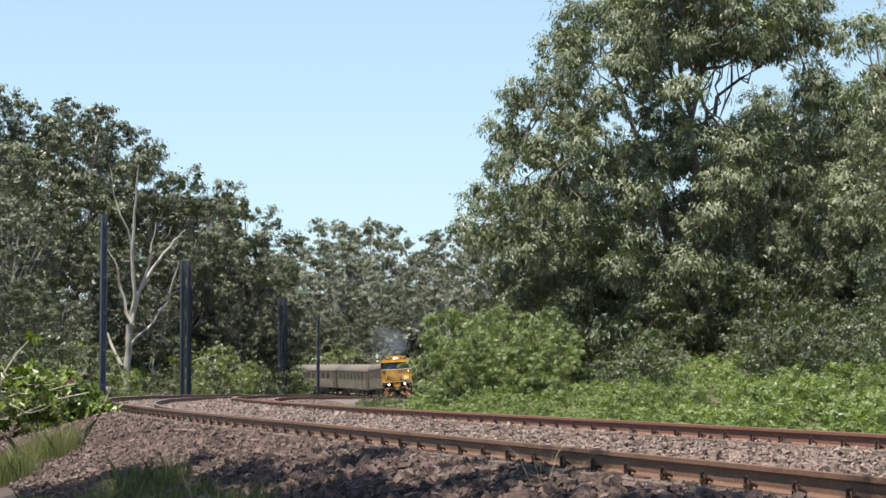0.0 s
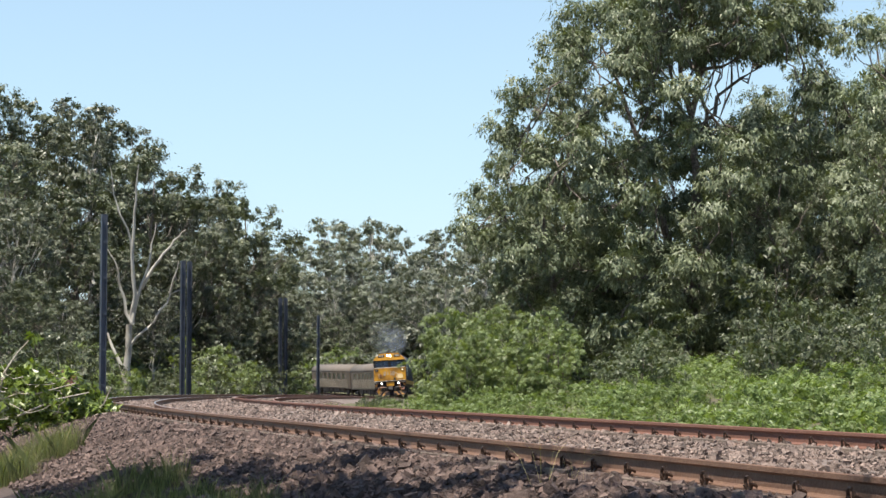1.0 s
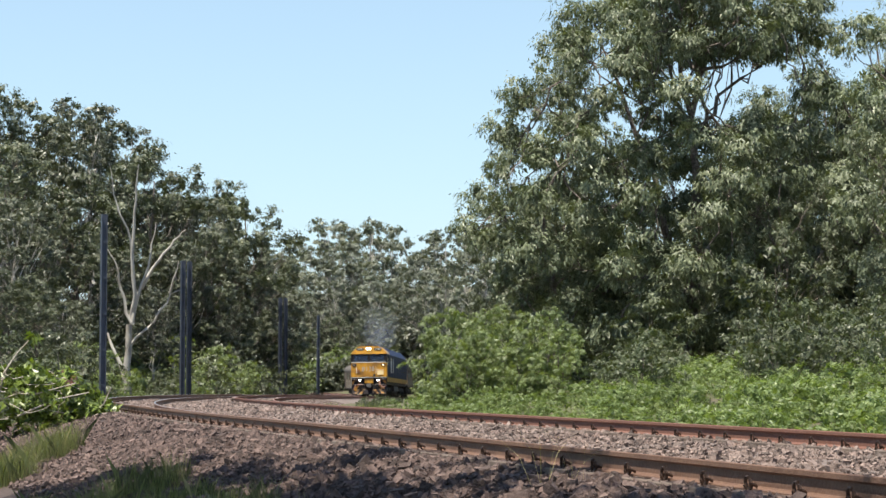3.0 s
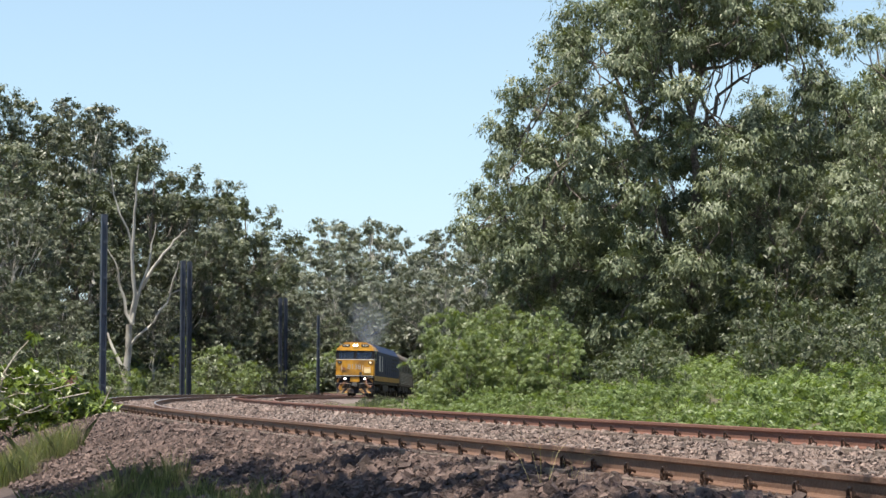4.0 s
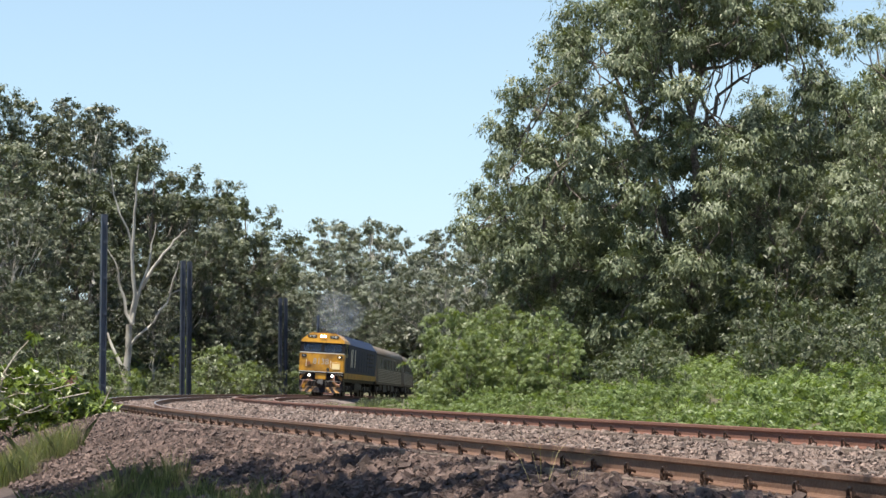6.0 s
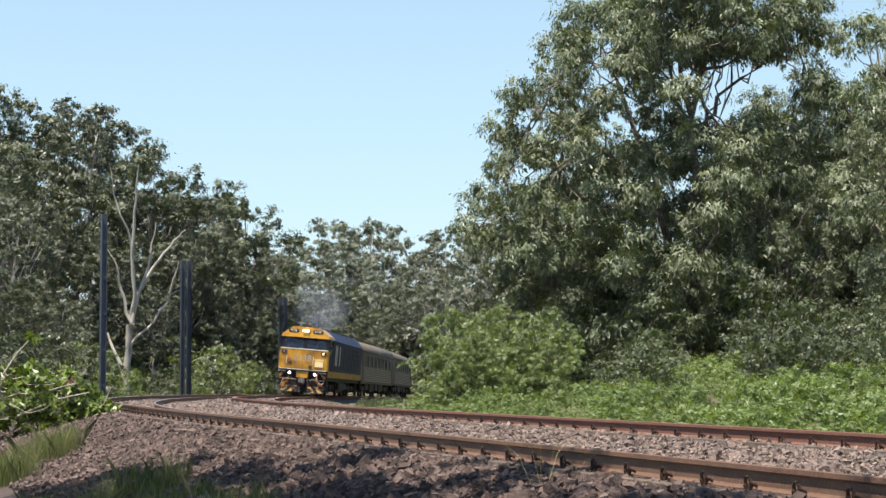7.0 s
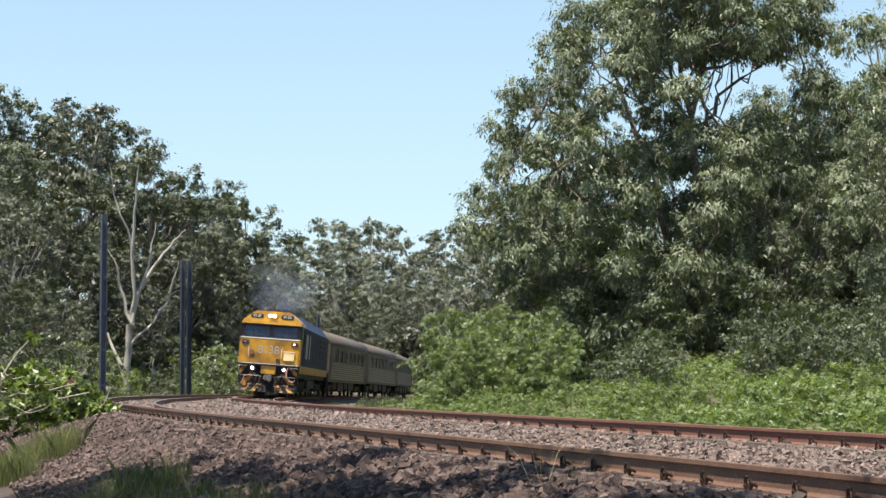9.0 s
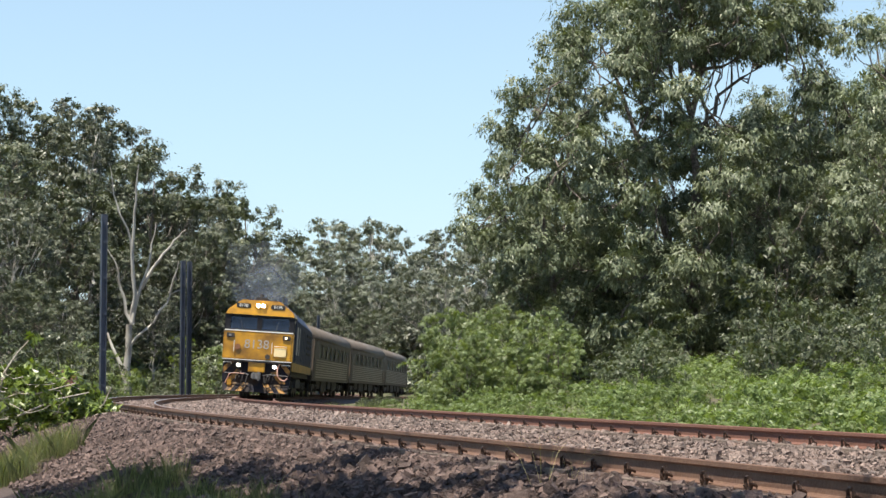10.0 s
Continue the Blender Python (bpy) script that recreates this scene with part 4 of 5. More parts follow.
M_ORANGE = material("orange_hose", (0.62, 0.34, 0.26), 0.5, vary=((6, (0.5, 0.3, 0.24), 0.5, 0.45, 0.7),))
M_COACH = material("coach_steel", (0.112, 0.088, 0.070), 0.6, 0.1, spec=0.3, vary=((0.6, (0.085, 0.066, 0.052), 0.7, 0.4, 0.65), (7, (0.14, 0.112, 0.09), 0.5, 0.52, 0.75)), bump=0.1, bump_scale=3)
M_FLUTE = material("polished_flute_steel", (0.36, 0.295, 0.235), 0.45, 0.25, vary=((1.0, (0.26, 0.23, 0.195), 0.7, 0.4, 0.65),), bump=0.05)
M_PILOT = material("grimy_navy_pilot", (0.010, 0.011, 0.020), 0.75, vary=((2.5, (0.035, 0.025, 0.018), 0.8, 0.42, 0.62), (12, (0.05, 0.035, 0.022), 0.6, 0.55, 0.75)), bump=0.3, bump_scale=10, spec=0.2)
M_STRIPE = material("dirty_yellow_stripe", (0.36, 0.17, 0.025), 0.6, vary=((4, (0.06, 0.035, 0.02), 0.9, 0.40, 0.6),), bump=0.2)
M_ROOF = material("coach_roof", (0.12, 0.098, 0.082), 0.8, 0.0, vary=((0.8, (0.15, 0.125, 0.108), 0.8, 0.4, 0.65), (6, (0.13, 0.115, 0.1), 0.5, 0.5, 0.75)), bump=0.15)
M_CAB_DARK = material("cab_lining", (0.05, 0.05, 0.05), 0.8, vary=((5, (0.08, 0.08, 0.08), 0.6, 0.45, 0.7),))


def glow_material(name, colour, strength):
    m = material(name, colour, 0.3)
    p = m.node_tree.nodes["Principled BSDF"]
    p.inputs["Emission Color"].default_value = (*colour, 1)
    p.inputs["Emission Strength"].default_value = strength
    return m


def glass_material(name, tint, rough=0.03):
    m = material(name, tint, rough)
    p = m.node_tree.nodes["Principled BSDF"]
    p.inputs["Transmission Weight"].default_value = 0.92
    p.inputs["IOR"].default_value = 1.5
    return m


M_LAMP = glow_material("lit_headlamp", (1.0, 0.93, 0.80), 7)
M_MARKER = glow_material("lit_marker", (1.0, 0.75, 0.45), 1.5)
M_GLASS = glass_material("cab_glass", (0.16, 0.22, 0.36))
M_COACH_GLASS = glass_material("coach_glass", (0.20, 0.21, 0.20), 0.3)
M_COACH_GLASS.node_tree.nodes["Principled BSDF"].inputs["IOR"].default_value = 1.15


def box(bm, x0, x1, y0, y1, z0, z1, bevel=0.0):
    made = bmesh.ops.create_cube(bm, size=1)["verts"]
    for v in made:
        v.co = Vector((x0 + (v.co.x + 0.5) * (x1 - x0), y0 + (v.co.y + 0.5) * (y1 - y0), z0 + (v.co.z + 0.5) * (z1 - z0)))
    if bevel:
        edges = list({e for v in made for e in v.link_edges})
        bmesh.ops.bevel(bm, geom=edges, offset=bevel, segments=2, affect="EDGES")
    return bm


def solid(*args, bevel=0.0):
    return box(bmesh.new(), *args, bevel=bevel)


def prism(bm, section, y0, y1, shear=None):
    """A section of (x, z) points drawn out along y; shear(z) shifts the front end."""
    a = [bm.verts.new((x, y0, z)) for x, z in section]
    b = [bm.verts.new((x, y1 + (shear(z) if shear else 0), z)) for x, z in section]
    n = len(section)
    bm.faces.new(a)
    bm.faces.new(list(reversed(b)))
    for i in range(n):
        bm.faces.new((a[i], b[i], b[(i + 1) % n], a[(i + 1) % n]))
    bmesh.ops.recalc_face_normals(bm, faces=bm.faces[:])
    return bm


def disc(bm, r, depth, m, seg=20, r2=None):
    bmesh.ops.create_cone(bm, cap_ends=True, segments=seg, radius1=r, radius2=r if r2 is None else r2, depth=depth, matrix=m)
    return bm


def tube(points, r, sides=6):
    v, f = sweep(points, [r] * len(points), sides)
    bm = bmesh.new()
    vs = [bm.verts.new(p) for p in v]
    for q in f:
        bm.faces.new([vs[i] for i in q])
    bm.faces.new(list(reversed(vs[:sides])))
    bm.faces.new(vs[-sides:])
    return bm


def lettering(text, size, depth, mat, parent, m, name="lettering", label=""):
    cu = bpy.data.curves.new("lettering", "FONT")
    cu.body, cu.size, cu.extrude, cu.align_x, cu.align_y = text, size, depth, "CENTER", "CENTER"
    tmp = bpy.data.objects.new("lettering", cu)
    scene.collection.objects.link(tmp)
    bpy.context.view_layer.update()
    me = bpy.data.meshes.new_from_object(tmp.evaluated_get(bpy.context.evaluated_depsgraph_get()))
    bpy.data.objects.remove(tmp)
    me.materials.clear()
    me.materials.append(mat)
    ob = new(name, me)
    ob.parent = parent
    ob.matrix_basis = m
    return tagged(ob, label)


MOVES = [(bird(), [(t, pose(a * 0.13, 130, h * 0.13, 0, 0, 60)) for t, a, h in BIRD_WAY])]
WHEELS = []


def wheelset(parent, y, r, back):
    bm = bmesh.new()
    for x in (-0.75, 0.75):
        disc(bm, r, 0.13, pose(x, 0, 0, 0, 90, 0), 24)
        disc(bm, r + 0.028, 0.03, pose(x * 0.91, 0, 0, 0, 90, 0), 24)
        disc(bm, r * 0.35, 0.18, pose(x, 0, 0, 0, 90, 0), 10)
    disc(bm, 0.085, 1.9, pose(0, 0, 0, 0, 90, 0), 10)
    ob = part("wheelset", bm, M_STEEL_DARK, parent, "worn steel wheels on an axle")
    ob.location = (0, y, r)
    WHEELS.append((ob, y, r))


M_STEEL_DARK = material("grimy_wheel_steel", (0.11, 0.095, 0.085), 0.55, 0.6, vary=((5, (0.06, 0.05, 0.045), 0.7, 0.45, 0.7),), bump=0.2)


def bogie(parent, y, half, axles, r):
    bm = bmesh.new()
    for sx in (-1, 1):
        box(bm, sx * 1.12 - 0.07, sx * 1.12 + 0.07, y - half, y + half, 0.48, 0.78, 0.03)
        for a in axles:
            box(bm, sx * 1.16 - 0.11, sx * 1.16 + 0.11, y + a - 0.16, y + a + 0.16, 0.34, 0.68, 0.03)
            for k in (-0.42, 0.42):
                if abs(a + k) < half:
                    disc(bm, 0.10, 0.34, pose(sx * 1.14, y + a + k, 0.62), 10)
        box(bm, sx * 1.10 - 0.05, sx * 1.10 + 0.05, y - half * 0.25, y + half * 0.25, 0.30, 0.5, 0.02)
    box(bm, -1.05, 1.05, y - 0.22, y + 0.22, 0.55, 0.95, 0.04)
    part("bogie", bm, M_BLACK, parent)
    for a in axles:
        wheelset(parent, y + a, r, 0)


def locomotive():
    loco = new("locomotive")
    tagged(loco, "yellow and navy diesel locomotive with lit headlights hauling coaches", "locomotive")
    F = 10.6
    top = [(-1.46, 1.55), (1.46, 1.55), (1.46, 3.50), (1.38, 3.72), (0.92, 4.10), (0.80, 4.15), (-0.80, 4.15), (-0.92, 4.10), (-1.38, 3.72), (-1.46, 3.50)]
    hood = [(-1.42, 1.60), (1.42, 1.60), (1.42, 3.52), (0.92, 4.12), (-0.92, 4.12), (-1.42, 3.52)]
    part("engine_body", prism(bmesh.new(), hood, -10.4, 7.6), M_NAVY, loco, "navy engine body with sloping shoulders")
    # cab: nose, side walls, roof, with the windscreen opening left free
    part("nose", solid(-1.46, 1.46, F - 0.35, F, 1.58, 2.80, bevel=0.05), M_YELLOW, loco, "yellow nose panel with worn paint")
    for sx in (-1, 1):
        bm = bmesh.new()
        box(bm, sx * 1.46 - 0.06 * (sx > 0), sx * 1.46 + 0.06 * (sx < 0), 7.6, F - 0.36, 1.58, 2.62)
        box(bm, sx * 1.46 - 0.06 * (sx > 0), sx * 1.46 + 0.06 * (sx < 0), 7.6, 8.3, 2.62, 3.55)
        box(bm, sx * 1.46 - 0.06 * (sx > 0), sx * 1.46 + 0.06 * (sx < 0), 9.5, F - 0.36, 2.62, 3.55)
        part("cab_side", bm, M_NAVY, loco)
        part("cab_corner", solid(sx * 1.475 - 0.02, sx * 1.475 + 0.02, F - 0.62, F - 0.03, 1.60, 2.79, bevel=0.01), M_YELLOW, loco, "yellow cab corner strip")
        part("cab_corner", solid(sx * 1.475 - 0.02, sx * 1.475 + 0.02, F - 0.62, F - 0.10, 2.795, 3.50, bevel=0.01), M_DARKFRAME, loco, "black upper cab corner")
        part("side_window", solid(sx * 1.44 - 0.01, sx * 1.44 + 0.01, 8.3, 9.5, 2.62, 3.52), M_GLASS, loco)
    part("cab_floor", solid(-1.38, 1.38, 7.65, F - 0.36, 1.6, 1.75), M_CAB_DARK, loco)
    part("cab_rear_wall", solid(-1.38, 1.38, 7.62, 7.70, 1.75, 3.6), M_CAB_DARK, loco)
    part("control_desk", solid(-1.2, 1.2, F - 0.95, F - 0.40, 1.75, 2.72, bevel=0.04), M_CAB_DARK, loco)
    roof = [(-1.47, 3.52), (1.47, 3.52), (1.40, 3.70), (0.92, 4.08), (0.78, 4.16), (-0.78, 4.16), (-0.92, 4.08), (-1.40, 3.70)]
    part("cab_roof", prism(bmesh.new(), roof, 7.5, F - 0.06, lambda z: -(z - 3.52) * 0.16), M_YELLOW, loco, "yellow cab roof with sloping corners")
    part("roof_deck", prism(bmesh.new(), [(-0.9, 4.10), (0.9, 4.10), (0.76, 4.19), (-0.76, 4.19)], 7.4, F - 0.35), M_NAVY, loco)
    # windscreen surround and panes
    for x0, x1 in ((-1.46, -1.26), (-0.11, 0.11), (1.26, 1.46)):
        part("windscreen_pillar", solid(x0, x1, F - 0.30, F - 0.12, 2.80, 3.54), M_DARKFRAME, loco, "black windscreen pillar")
    for x0, x1 in ((-1.26, -0.11), (0.11, 1.26)):
        part("windscreen_header", solid(x0, x1, F - 0.30, F - 0.12, 3.44, 3.54), M_DARKFRAME, loco)
        part("windscreen_sill", solid(x0, x1, F - 0.30, F - 0.10, 2.80, 2.90), M_DARKFRAME, loco)
    for sx in (-1, 1):
        pane = part("windscreen", solid(min(sx * 0.11, sx * 1.26), max(sx * 0.11, sx * 1.26), -0.012, 0.012, -0.28, 0.28), M_GLASS, loco)
        pane.matrix_basis = pose(0, F - 0.2, 3.17, 7, 0, 0)
        part("wiper", tube([(sx * 0.7, F - 0.08, 2.86), (sx * 0.82, F - 0.1, 3.30)], 0.012, 5), M_BLACK, pane.parent)
    part("white_stripe", solid(-1.47, 1.47, F - 0.30, F + 0.012, 2.795, 2.845, bevel=0.008), M_WHITE, loco)
    part("white_stripe", solid(-1.47, 1.47, F - 0.20, F + 0.03, 1.56, 1.595, bevel=0.01), M_WHITE, loco)
    # number boards, roof headlight
    for sx in (-1, 1):
        board = part("number_board", solid(sx * 0.74 - 0.31, sx * 0.74 + 0.31, F - 0.14, F - 0.075, 3.80, 4.00, bevel=0.03), M_BLACK, loco, "black number board")
        lettering("8138", 0.19, 0.004, M_WHITE, board, pose(sx * 0.74, F - 0.068, 3.90, 90, 0, 180), "digits")
    housing = part("headlight_housing", solid(-0.27, 0.27, F - 0.3, F - 0.03, 3.80, 4.06, bevel=0.06), M_YELLOW, loco)
    for x in (-0.11, 0.11):
        bm = disc(bmesh.new(), 0.08, 0.05, pose(x, F - 0.02, 3.93, 90, 0, 0))
        part("headlight", bm, M_LAMP, housing, "lit round headlight")
    horn = part("roof_horn", solid(-0.26, 0.26, F - 0.75, F - 0.35, 4.16, 4.30, bevel=0.03), M_BLACK, loco, "black horn and beacon")
    part("beacon", disc(bmesh.new(), 0.09, 0.18, pose(0.02, F - 0.5, 4.38), 12, 0.07), M_BLACK, horn)
    # nose details
    lettering("8138", 0.54, 0.004, M_GREYLETTER, loco, pose(0.06, F + 0.006, 2.25, 90, 0, 180), "digits", "pale grey running number on the nose")
    for sx in (-1, 1):
        m = part("marker_housing", solid(sx * 1.20 - 0.17, sx * 1.20 + 0.17, F - 0.02, F + 0.05, 2.50, 2.70, bevel=0.02), M_BLACK, loco)
        part("marker_light", disc(bmesh.new(), 0.055, 0.03, pose(sx * 1.20 + 0.02, F + 0.055, 2.60, 90, 0, 0), 14), M_MARKER if sx < 0 else M_STEEL, m)
        hx = 1.02 if sx > 0 else -0.60
        part("handrail", tube([(hx, F + 0.01, 1.90), (hx, F + 0.08, 1.93), (hx, F + 0.08, 2.34), (hx, F + 0.01, 2.38)], 0.016), M_WHITE, loco, "white grab rail")
        part("step_rail", tube([(sx * 1.42, F + 0.0, 1.40), (sx * 1.42, F + 0.12, 1.44), (sx * 1.08, F + 0.12, 1.44), (sx * 1.08, F, 1.40)], 0.018), M_WHITE, loco, "white step rail")
    box_ob = part("nose_box", solid(-1.22, -0.70, F, F + 0.06, 1.78, 2.16, bevel=0.015), M_CREAM, loco, "cream equipment board on the nose")
    part("box_rail", tube([(-1.23, F + 0.03, 2.2), (-1.23, F + 0.08, 2.22), (-0.69, F + 0.08, 2.22), (-0.69, F + 0.03, 2.2)], 0.012), M_WHITE, box_ob)
    part("socket", disc(bmesh.new(), 0.11, 0.07, pose(-0.44, F + 0.03, 1.76, 90, 0, 0), 14), M_BLACK, loco)
    part("socket", disc(bmesh.new(), 0.12, 0.06, pose(0.86, F + 0.03, 2.12, 90, 0, 0), 14), M_RUST_DARK, loco)
    # buffer beam, striped pilot, coupler
    part("buffer_beam", solid(-1.45, 1.45, F - 0.6, F - 0.08, 0.62, 1.545, bevel=0.03), M_PILOT, loco, "navy buffer beam with yellow stripes")
    part("draft_box", solid(-0.36, 0.36, F - 0.12, F + 0.10, 1.08, 1.50, bevel=0.03), M_YELLOW, loco, "yellow draft gear box")
    bm = bmesh.new()
    box(bm, -0.19, 0.19, F - 0.05, F + 0.32, 0.78, 1.06, 0.05)
    box(bm, -0.22, -0.05, F + 0.28, F + 0.52, 0.72, 1.10, 0.05)
    box(bm, 0.05, 0.16, F + 0.28, F + 0.44, 0.78, 1.04, 0.04)
    part("coupler", bm, M_STEEL, loco, "grey steel knuckle coupler")
    for sx in (-1, 1):
        lamp = part("ditch_light_housing", disc(bmesh.new(), 0.15, 0.16, pose(sx * 0.77, F - 0.01, 1.34, 90, 0, 0), 18), M_BLACK, loco)
        part("ditch_light", disc(bmesh.new(), 0.07, 0.04, pose(sx * 0.77, F + 0.085, 1.34, 90, 0, 0), 18), M_LAMP, lamp, "lit round ditch light")
        for band in ([(1.42, 0.95), (1.42, 1.22), (1.16, 1.50), (0.95, 1.50)], [(1.02, 0.64), (1.30, 0.64), (0.84, 1.16), (0.60, 1.12)]):
            part("stripe", prism(bmesh.new(), [(sx * x, z) for x, z in band], F - 0.085, F - 0.068), M_STRIPE, loco)
        pilot = [(sx * 0.0, 0.22), (sx * 1.36, 0.22), (sx * 1.44, 0.62), (sx * 0.0, 0.62)]
        pl = part("pilot", prism(bmesh.new(), pilot, F - 0.30, F - 0.12, lambda z: (0.62 - z) * 0.45), M_PILOT, loco, "navy pilot plough with yellow stripes")
        for k in (0.28, 0.76):
            part("stripe", prism(bmesh.new(), [(sx * (k + 0.3), 0.24), (sx * (k + 0.54), 0.24), (sx * (k + 0.24), 0.61), (sx * k, 0.61)], F - 0.2, F - 0.105, lambda z: (0.62 - z) * 0.45), M_STRIPE, pl)
        hose = [(sx * 0.33, F, 1.0), (sx * 0.36, F + 0.18, 0.9), (sx * 0.40, F + 0.22, 0.62), (sx * 0.48, F + 0.16, 0.42), (sx * 0.6, F + 0.05, 0.45)]
        part("air_hose", tube(hose, 0.025), M_BLACK, loco)
        for z in (0.45, 0.75, 1.05):
            part("step", solid(min(sx * 1.12, sx * 1.46), max(sx * 1.12, sx * 1.46), F - 0.72, F - 0.5, z, z + 0.03), M_STEEL, loco)
    part("jumper_hose", tube([(-0.98, F + 0.02, 1.50), (-0.90, F + 0.12, 1.25), (-0.92, F + 0.16, 0.98), (-1.08, F + 0.16, 0.80), (-1.25, F + 0.12, 0.78), (-1.34, F + 0.04, 0.88)], 0.03), M_ORANGE, loco, "pale pink looped jumper hose")
    part("jumper_cable", tube([(1.30, F - 0.05, 0.55), (1.12, F + 0.08, 0.95), (0.9, F + 0.12, 1.0), (0.5, F + 0.1, 0.98)], 0.022), M_ORANGE, loco)
    for x, z, l in ((-0.62, 1.02, 0.34), (-0.5, 0.95, 0.42), (0.52, 1.0, 0.38), (0.66, 1.05, 0.3), (0.8, 0.98, 0.36), (-0.78, 1.0, 0.3)):
        part("brake_hose", tube([(x, F - 0.05, z), (x + 0.03, F + 0.14, z - 0.05), (x + 0.05, F + 0.17, z - l * 0.7), (x + 0.1, F + 0.08, z - l)], 0.022), M_BLACK, loco)
        part("hose_cock", disc(bmesh.new(), 0.035, 0.10, pose(x, F - 0.02, z, 90, 0, 0), 10), M_STEEL, loco)
    part("foot_plate", solid(-1.40, 1.40, F - 0.10, F + 0.16, 1.49, 1.53, bevel=0.01), M_BLACK, loco)
    part("uncoupling_lever", tube([(-1.35, F + 0.06, 0.98), (-0.5, F + 0.1, 1.0), (-0.3, F + 0.2, 0.95)], 0.018), M_STEEL, loco)
    part("uncoupling_lever", tube([(1.35, F + 0.06, 0.98), (0.5, F + 0.1, 1.0), (0.3, F + 0.2, 0.95)], 0.018), M_STEEL, loco)
    part("lifting_bracket", solid(1.02, 1.22, F - 0.1, F + 0.05, 0.45, 0.75, bevel=0.03), M_YELLOW, loco)
    # sill, side panels and doors, roof gear
    for sx in (-1, 1):
        part("sill", solid(min(sx * 1.40, sx * 1.47), max(sx * 1.40, sx * 1.47), -10.4, 9.9, 1.22, 1.60, bevel=0.01), M_YELLOW, loco, "yellow side sill")
        part("cab_door", solid(min(sx * 1.45, sx * 1.48), max(sx * 1.45, sx * 1.48), 7.70, 8.28, 1.65, 3.4, bevel=0.01), M_NAVY, loco)
        for i in range(10):
            y = 6.6 - i * 1.72
            d = part("hood_door", solid(min(sx * 1.405, sx * 1.435), max(sx * 1.405, sx * 1.435), y - 1.5, y, 1.75, 3.30, bevel=0.012), M_NAVY, loco)
            if i in (6, 7, 8):
                for z in (2.2, 2.5, 2.8, 3.1):
                    part("louvre", solid(min(sx * 1.43, sx * 1.46), max(sx * 1.43, sx * 1.46), y - 1.4, y - 0.1, z, z + 0.12), M_BLACK, d)
        # operator's mark as plain bars
        for k, z0, z1 in ((6.2, 2.0, 3.25), (5.5, 2.0, 3.25), (3.9, 2.0, 3.25)):
            part("mark", solid(min(sx * 1.43, sx * 1.442), max(sx * 1.43, sx * 1.442), k - 0.2, k + 0.2, z0, z1), M_WHITE, loco, "pale grey painted mark on the side")
    for y in (3.0, 0.5, -3.5, -5.8, -8.2):
        part("roof_fan", disc(bmesh.new(), 0.62, 0.16, pose(0, y, 4.17), 22), M_BLACK, loco)
    part("exhaust", solid(-0.25, 0.25, 1.5, 2.1, 4.1, 4.34, bevel=0.03), M_BLACK, loco)
    part("underframe", solid(-1.30, 1.30, -10.4, 10.0, 1.0, 1.58), M_BLACK, loco)
    part("fuel_tank", solid(-1.30, 1.30, -2.4, 2.4, 0.30, 1.1, bevel=0.18), M_BLACK, loco, "black fuel tank")
    bogie(loco, 6.4, 2.7, (-1.85, 0, 1.85), 0.51)
    bogie(loco, -6.4, 2.7, (-1.85, 0, 1.85), 0.51)
    return loco


M_RUST_DARK = material("rust_brown_cap", (0.22, 0.09, 0.04), 0.7, vary=((6, (0.13, 0.06, 0.03), 0.6, 0.45, 0.7),))


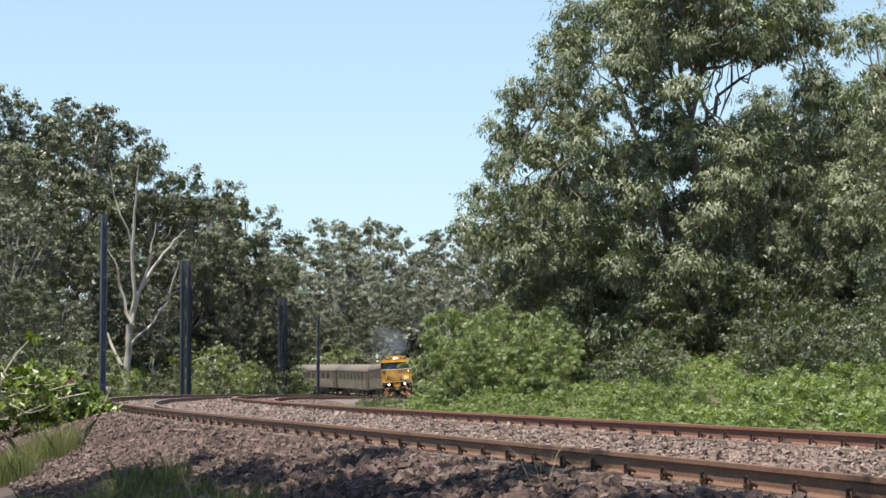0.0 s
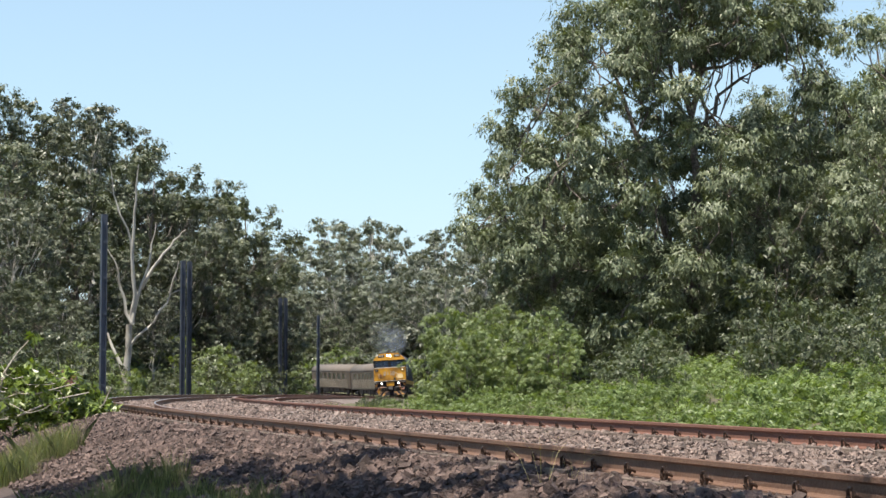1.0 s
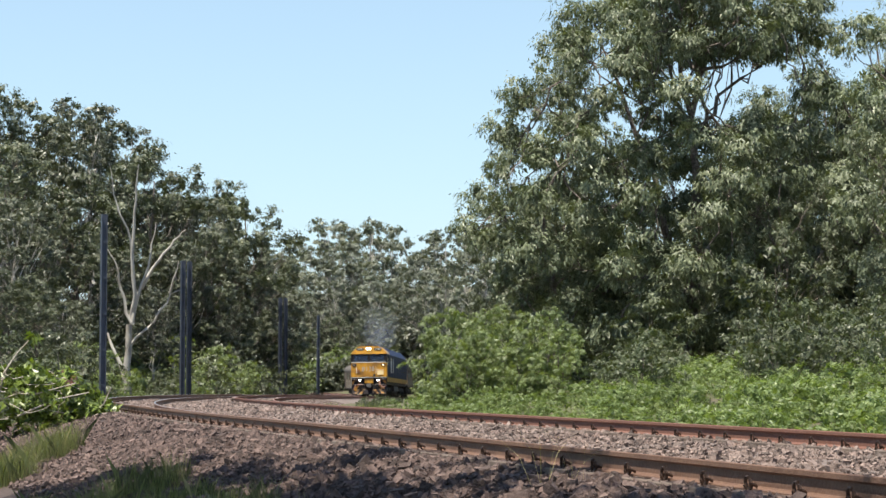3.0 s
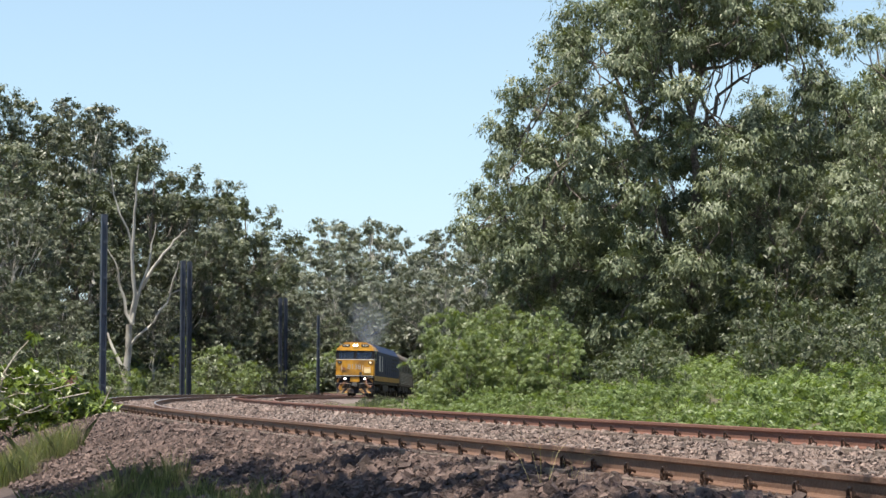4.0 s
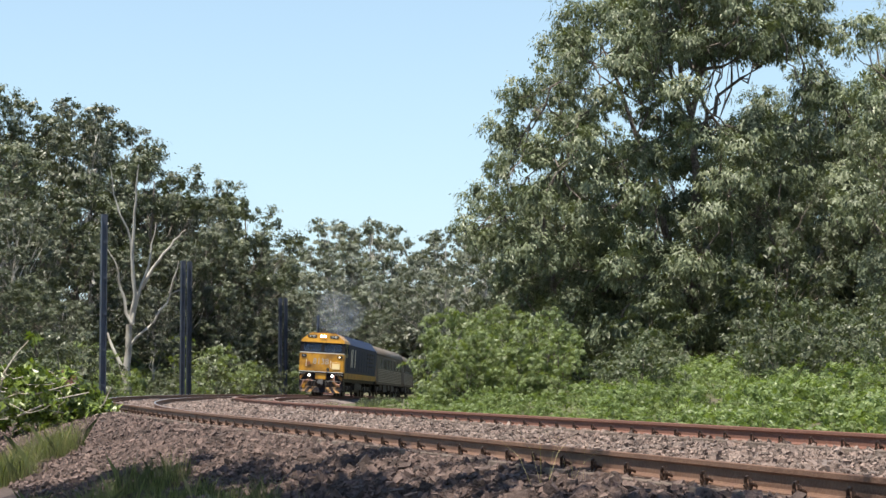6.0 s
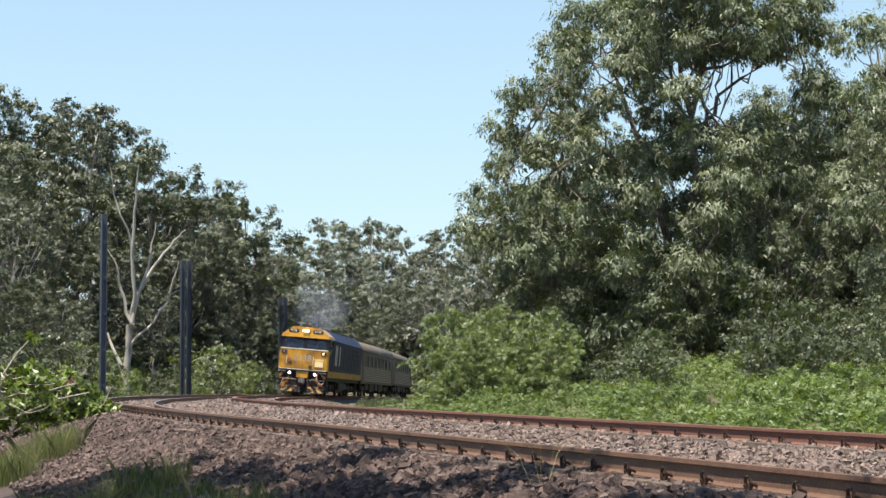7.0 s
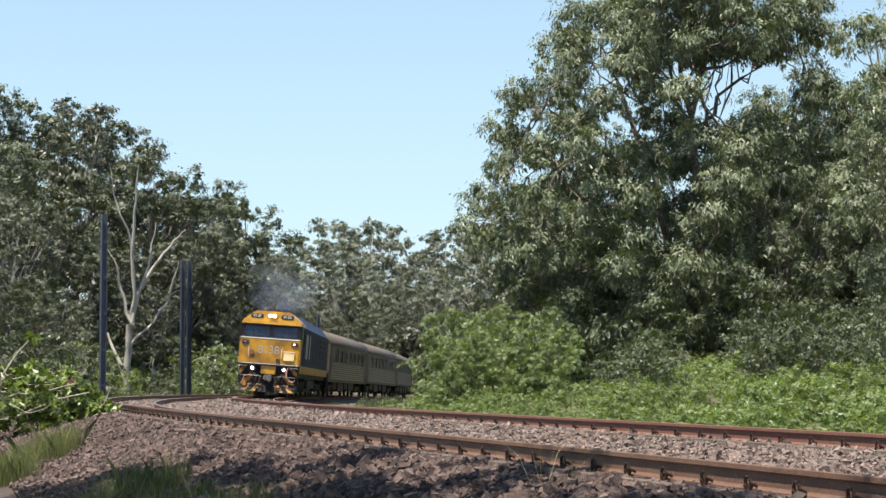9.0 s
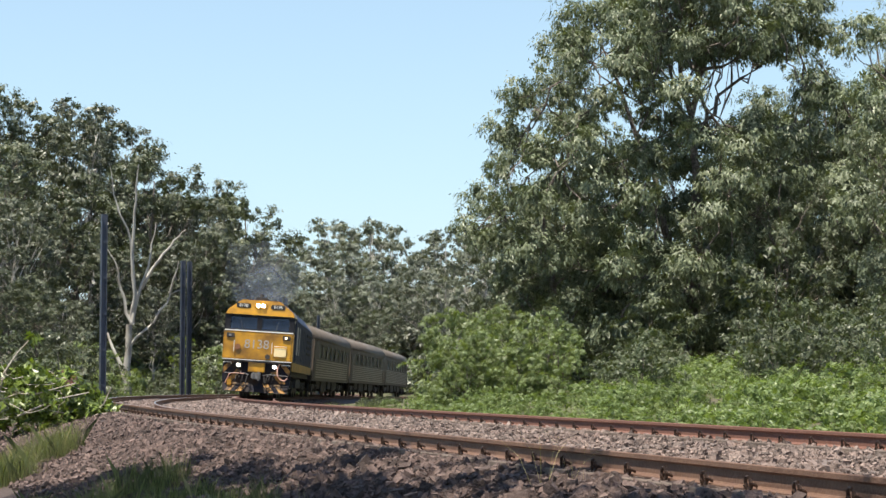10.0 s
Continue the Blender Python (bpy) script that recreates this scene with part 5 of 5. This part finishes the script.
def coach():
    c = new("railway_coach")
    tagged(c, "silver-grey passenger coach with fluted sides and curved roof", "railway coach", "passenger coaches")
    L = 22.9 / 2
    for sx in (-1, 1):
        bm = bmesh.new()
        x0, x1 = min(sx * 1.38, sx * 1.45), max(sx * 1.38, sx * 1.45)
        edges = [-L + 2.6 + i * 2.62 for i in range(7)]
        box(bm, x0, x1, -L, L, 0.98, 2.28)
        box(bm, x0, x1, -L, L, 3.02, 3.38)
        prev = -L
        for y in edges:
            box(bm, x0, x1, prev, y, 2.28, 3.02)
            prev = y + 1.5
        box(bm, x0, x1, prev, L, 2.28, 3.02)
        wall = part("side_wall", bm, M_COACH, c, "silver-grey fluted steel side")
        for y in edges:
            part("window", solid(sx * 1.41 - 0.006, sx * 1.41 + 0.006, y, y + 1.5, 2.28, 3.02), M_COACH_GLASS, wall, "dull green tinted window")
        for k in range(8):
            z = 1.16 + k * 0.135
            part("flute", solid(min(sx * 1.45, sx * 1.478), max(sx * 1.45, sx * 1.492), -L + 1.5, L - 1.5, z, z + 0.075, bevel=0.012), M_FLUTE, wall)
        for y in (-L + 0.8, L - 0.8):
            d = part("door", solid(min(sx * 1.45, sx * 1.47), max(sx * 1.45, sx * 1.47), y - 0.42, y + 0.42, 1.05, 3.15, bevel=0.01), M_COACH, c)
            part("door_gap", solid(min(sx * 1.45, sx * 1.462), max(sx * 1.45, sx * 1.462), y - 0.50, y - 0.425, 1.0, 3.3), M_BLACK, d)
    arc = [(1.47 * math.cos(a), 3.36 + 0.80 * math.sin(a)) for a in [math.pi * i / 16 for i in range(17)]]
    part("roof", prism(bmesh.new(), [(1.47, 3.26)] + arc + [(-1.47, 3.26)], -L, L), M_ROOF, c, "weathered grey curved roof", True)
    for y in (-8, -4, 0, 4, 8):
        part("roof_vent", solid(-0.22, 0.22, y - 0.35, y + 0.35, 4.12, 4.26, bevel=0.04), M_ROOF, c)
    for e in (-1, 1):
        part("end_wall", solid(-1.38, 1.38, min(e * (L - 0.08), e * L), max(e * (L - 0.08), e * L), 0.98, 3.5), M_BLACK, c)
        part("diaphragm", solid(-0.6, 0.6, min(e * L, e * (L + 0.14)), max(e * L, e * (L + 0.14)), 1.0, 3.3, bevel=0.03), M_BLACK, c)
    part("floor", solid(-1.38, 1.38, -L + 0.08, L - 0.08, 0.95, 1.15), M_BLACK, c)
    # Unseen dark partition, added to stop daylight showing through the windows.
    part("corridor_wall", solid(-0.25, 0.25, -L + 0.3, L - 0.3, 1.15, 3.4), M_CAB_DARK, c)
    part("seats", solid(-1.0, 1.0, -L + 2.5, L - 2.5, 1.15, 2.2, bevel=0.05), M_CAB_DARK, c)
    for y0, y1, z in ((-4.5, -2.2, 0.42), (-1.4, 0.4, 0.5), (1.2, 4.2, 0.38)):
        for sx in (-1, 1):
            part("equipment_box", solid(min(sx * 0.5, sx * 1.25), max(sx * 0.5, sx * 1.25), y0, y1, z, 0.96, bevel=0.03), M_BLACK, c)
    part("underframe", solid(-1.15, 1.15, -6.2, 6.2, 0.5, 0.955, bevel=0.03), M_BLACK, c)
    bogie(c, 8.2, 1.7, (-1.2, 1.2), 0.46)
    bogie(c, -8.2, 1.7, (-1.2, 1.2), 0.46)
    return c


def rail_pose(s_front, length, reach):
    """A vehicle's pose, its bogies on the inner track, its front end at chainage s_front."""
    pa, pb = Vector(line(s_front + length / 2 - reach)), Vector(line(s_front + length / 2 + reach))
    mid = s_front + length / 2
    fwd = (pa - pb).normalized()
    side = Vector(line(mid, 1.0) - line(mid))
    up = fwd.cross(side)
    up = (up if up.z > 0 else -up).normalized()
    right = fwd.cross(up).normalized()
    up = right.cross(fwd)
    o = pa.lerp(pb, 0.5)
    return Matrix(((right.x, fwd.x, up.x, o.x), (right.y, fwd.y, up.y, o.y), (right.z, fwd.z, up.z, o.z), (0, 0, 0, 1)))


def chain(t):
    """Chainage of the locomotive's front at t seconds."""
    return 117.34 - 9.957 * (t - 5) - 0.0621 * (t - 5) ** 2


M_SMOKE = bpy.data.materials.new("diesel_haze")
M_SMOKE.use_nodes = True
_n, _l = M_SMOKE.node_tree.nodes, M_SMOKE.node_tree.links
_t, _d, _m = _n.new("ShaderNodeBsdfTransparent"), _n.new("ShaderNodeBsdfDiffuse"), _n.new("ShaderNodeMixShader")
_d.inputs["Color"].default_value = (0.42, 0.48, 0.60, 1)
_m.inputs[0].default_value = 0.028
_l.new(_t.outputs[0], _m.inputs[1])
_l.new(_d.outputs[0], _m.inputs[2])
_l.new(_m.outputs[0], _n["Material Output"].inputs["Surface"])


def smoke_puff(seed, size):
    """A thin, ragged puff of diesel haze."""
    rng = random.Random(seed)
    bm = bmesh.new()
    bmesh.ops.create_icosphere(bm, subdivisions=3, radius=1)
    o = Vector((rng.uniform(0, 50), rng.uniform(0, 50), 0))
    for v in bm.verts:
        v.co *= size * (1 + 0.55 * noise.noise(v.co * 1.3 + o) + 0.25 * noise.noise(v.co * 3.1 + o))
        v.co.z *= 0.8
    me = bpy.data.meshes.new("smoke_puff")
    bm.to_mesh(me)
    bm.free()
    me.polygons.foreach_set("use_smooth", [True] * len(me.polygons))
    me.materials.append(M_SMOKE)
    ob = new("smoke_puff", me)
    ob.visible_shadow = False
    return tagged(ob, "thin bluish puff of diesel exhaust over the locomotive", "smoke", "smoke puffs")


HALVES = [i / 2 for i in range(21)]
engine = locomotive()
MOVES.append((engine, [(t, rail_pose(chain(t), 21.2, 6.4)) for t in HALVES]))
for i in range(4):
    puff = smoke_puff(200 + i, 0.9 + 0.35 * i)
    back, rise, drift = 9.5 + 3.4 * i, 5.0 + 0.5 * i, -0.35 * i
    MOVES.append((puff, [(t, pose(*(line(chain(t) + back) + np.array([drift, 0, rise + 0.4 * math.sin(1.7 * i + t * 0.8)])), 0, 0, 20 * math.sin(i + t * 0.5))) for t in HALVES]))
first = coach()
wheels_here = len(WHEELS)
for i in range(3):
    car = first
    if i:
        car = copy_thing(first, Matrix.Identity(4))
        WHEELS.extend((w, w.location.y, w.location.z) for w in car.children if w.name.startswith("wheelset"))
    MOVES.append((car, [(t, rail_pose(chain(t) + 21.6 + i * 23.75, 23.4, 8.2)) for t in HALVES]))
for ob, y, r in WHEELS:
    MOVES.append((ob, [(k / 30, pose(0, y, r, math.degrees((chain(k / 30) - chain(0)) / r))) for k in range(301)]))


def motions():
    for ob, rows in MOVES:
        walk(ob, rows)


motions()
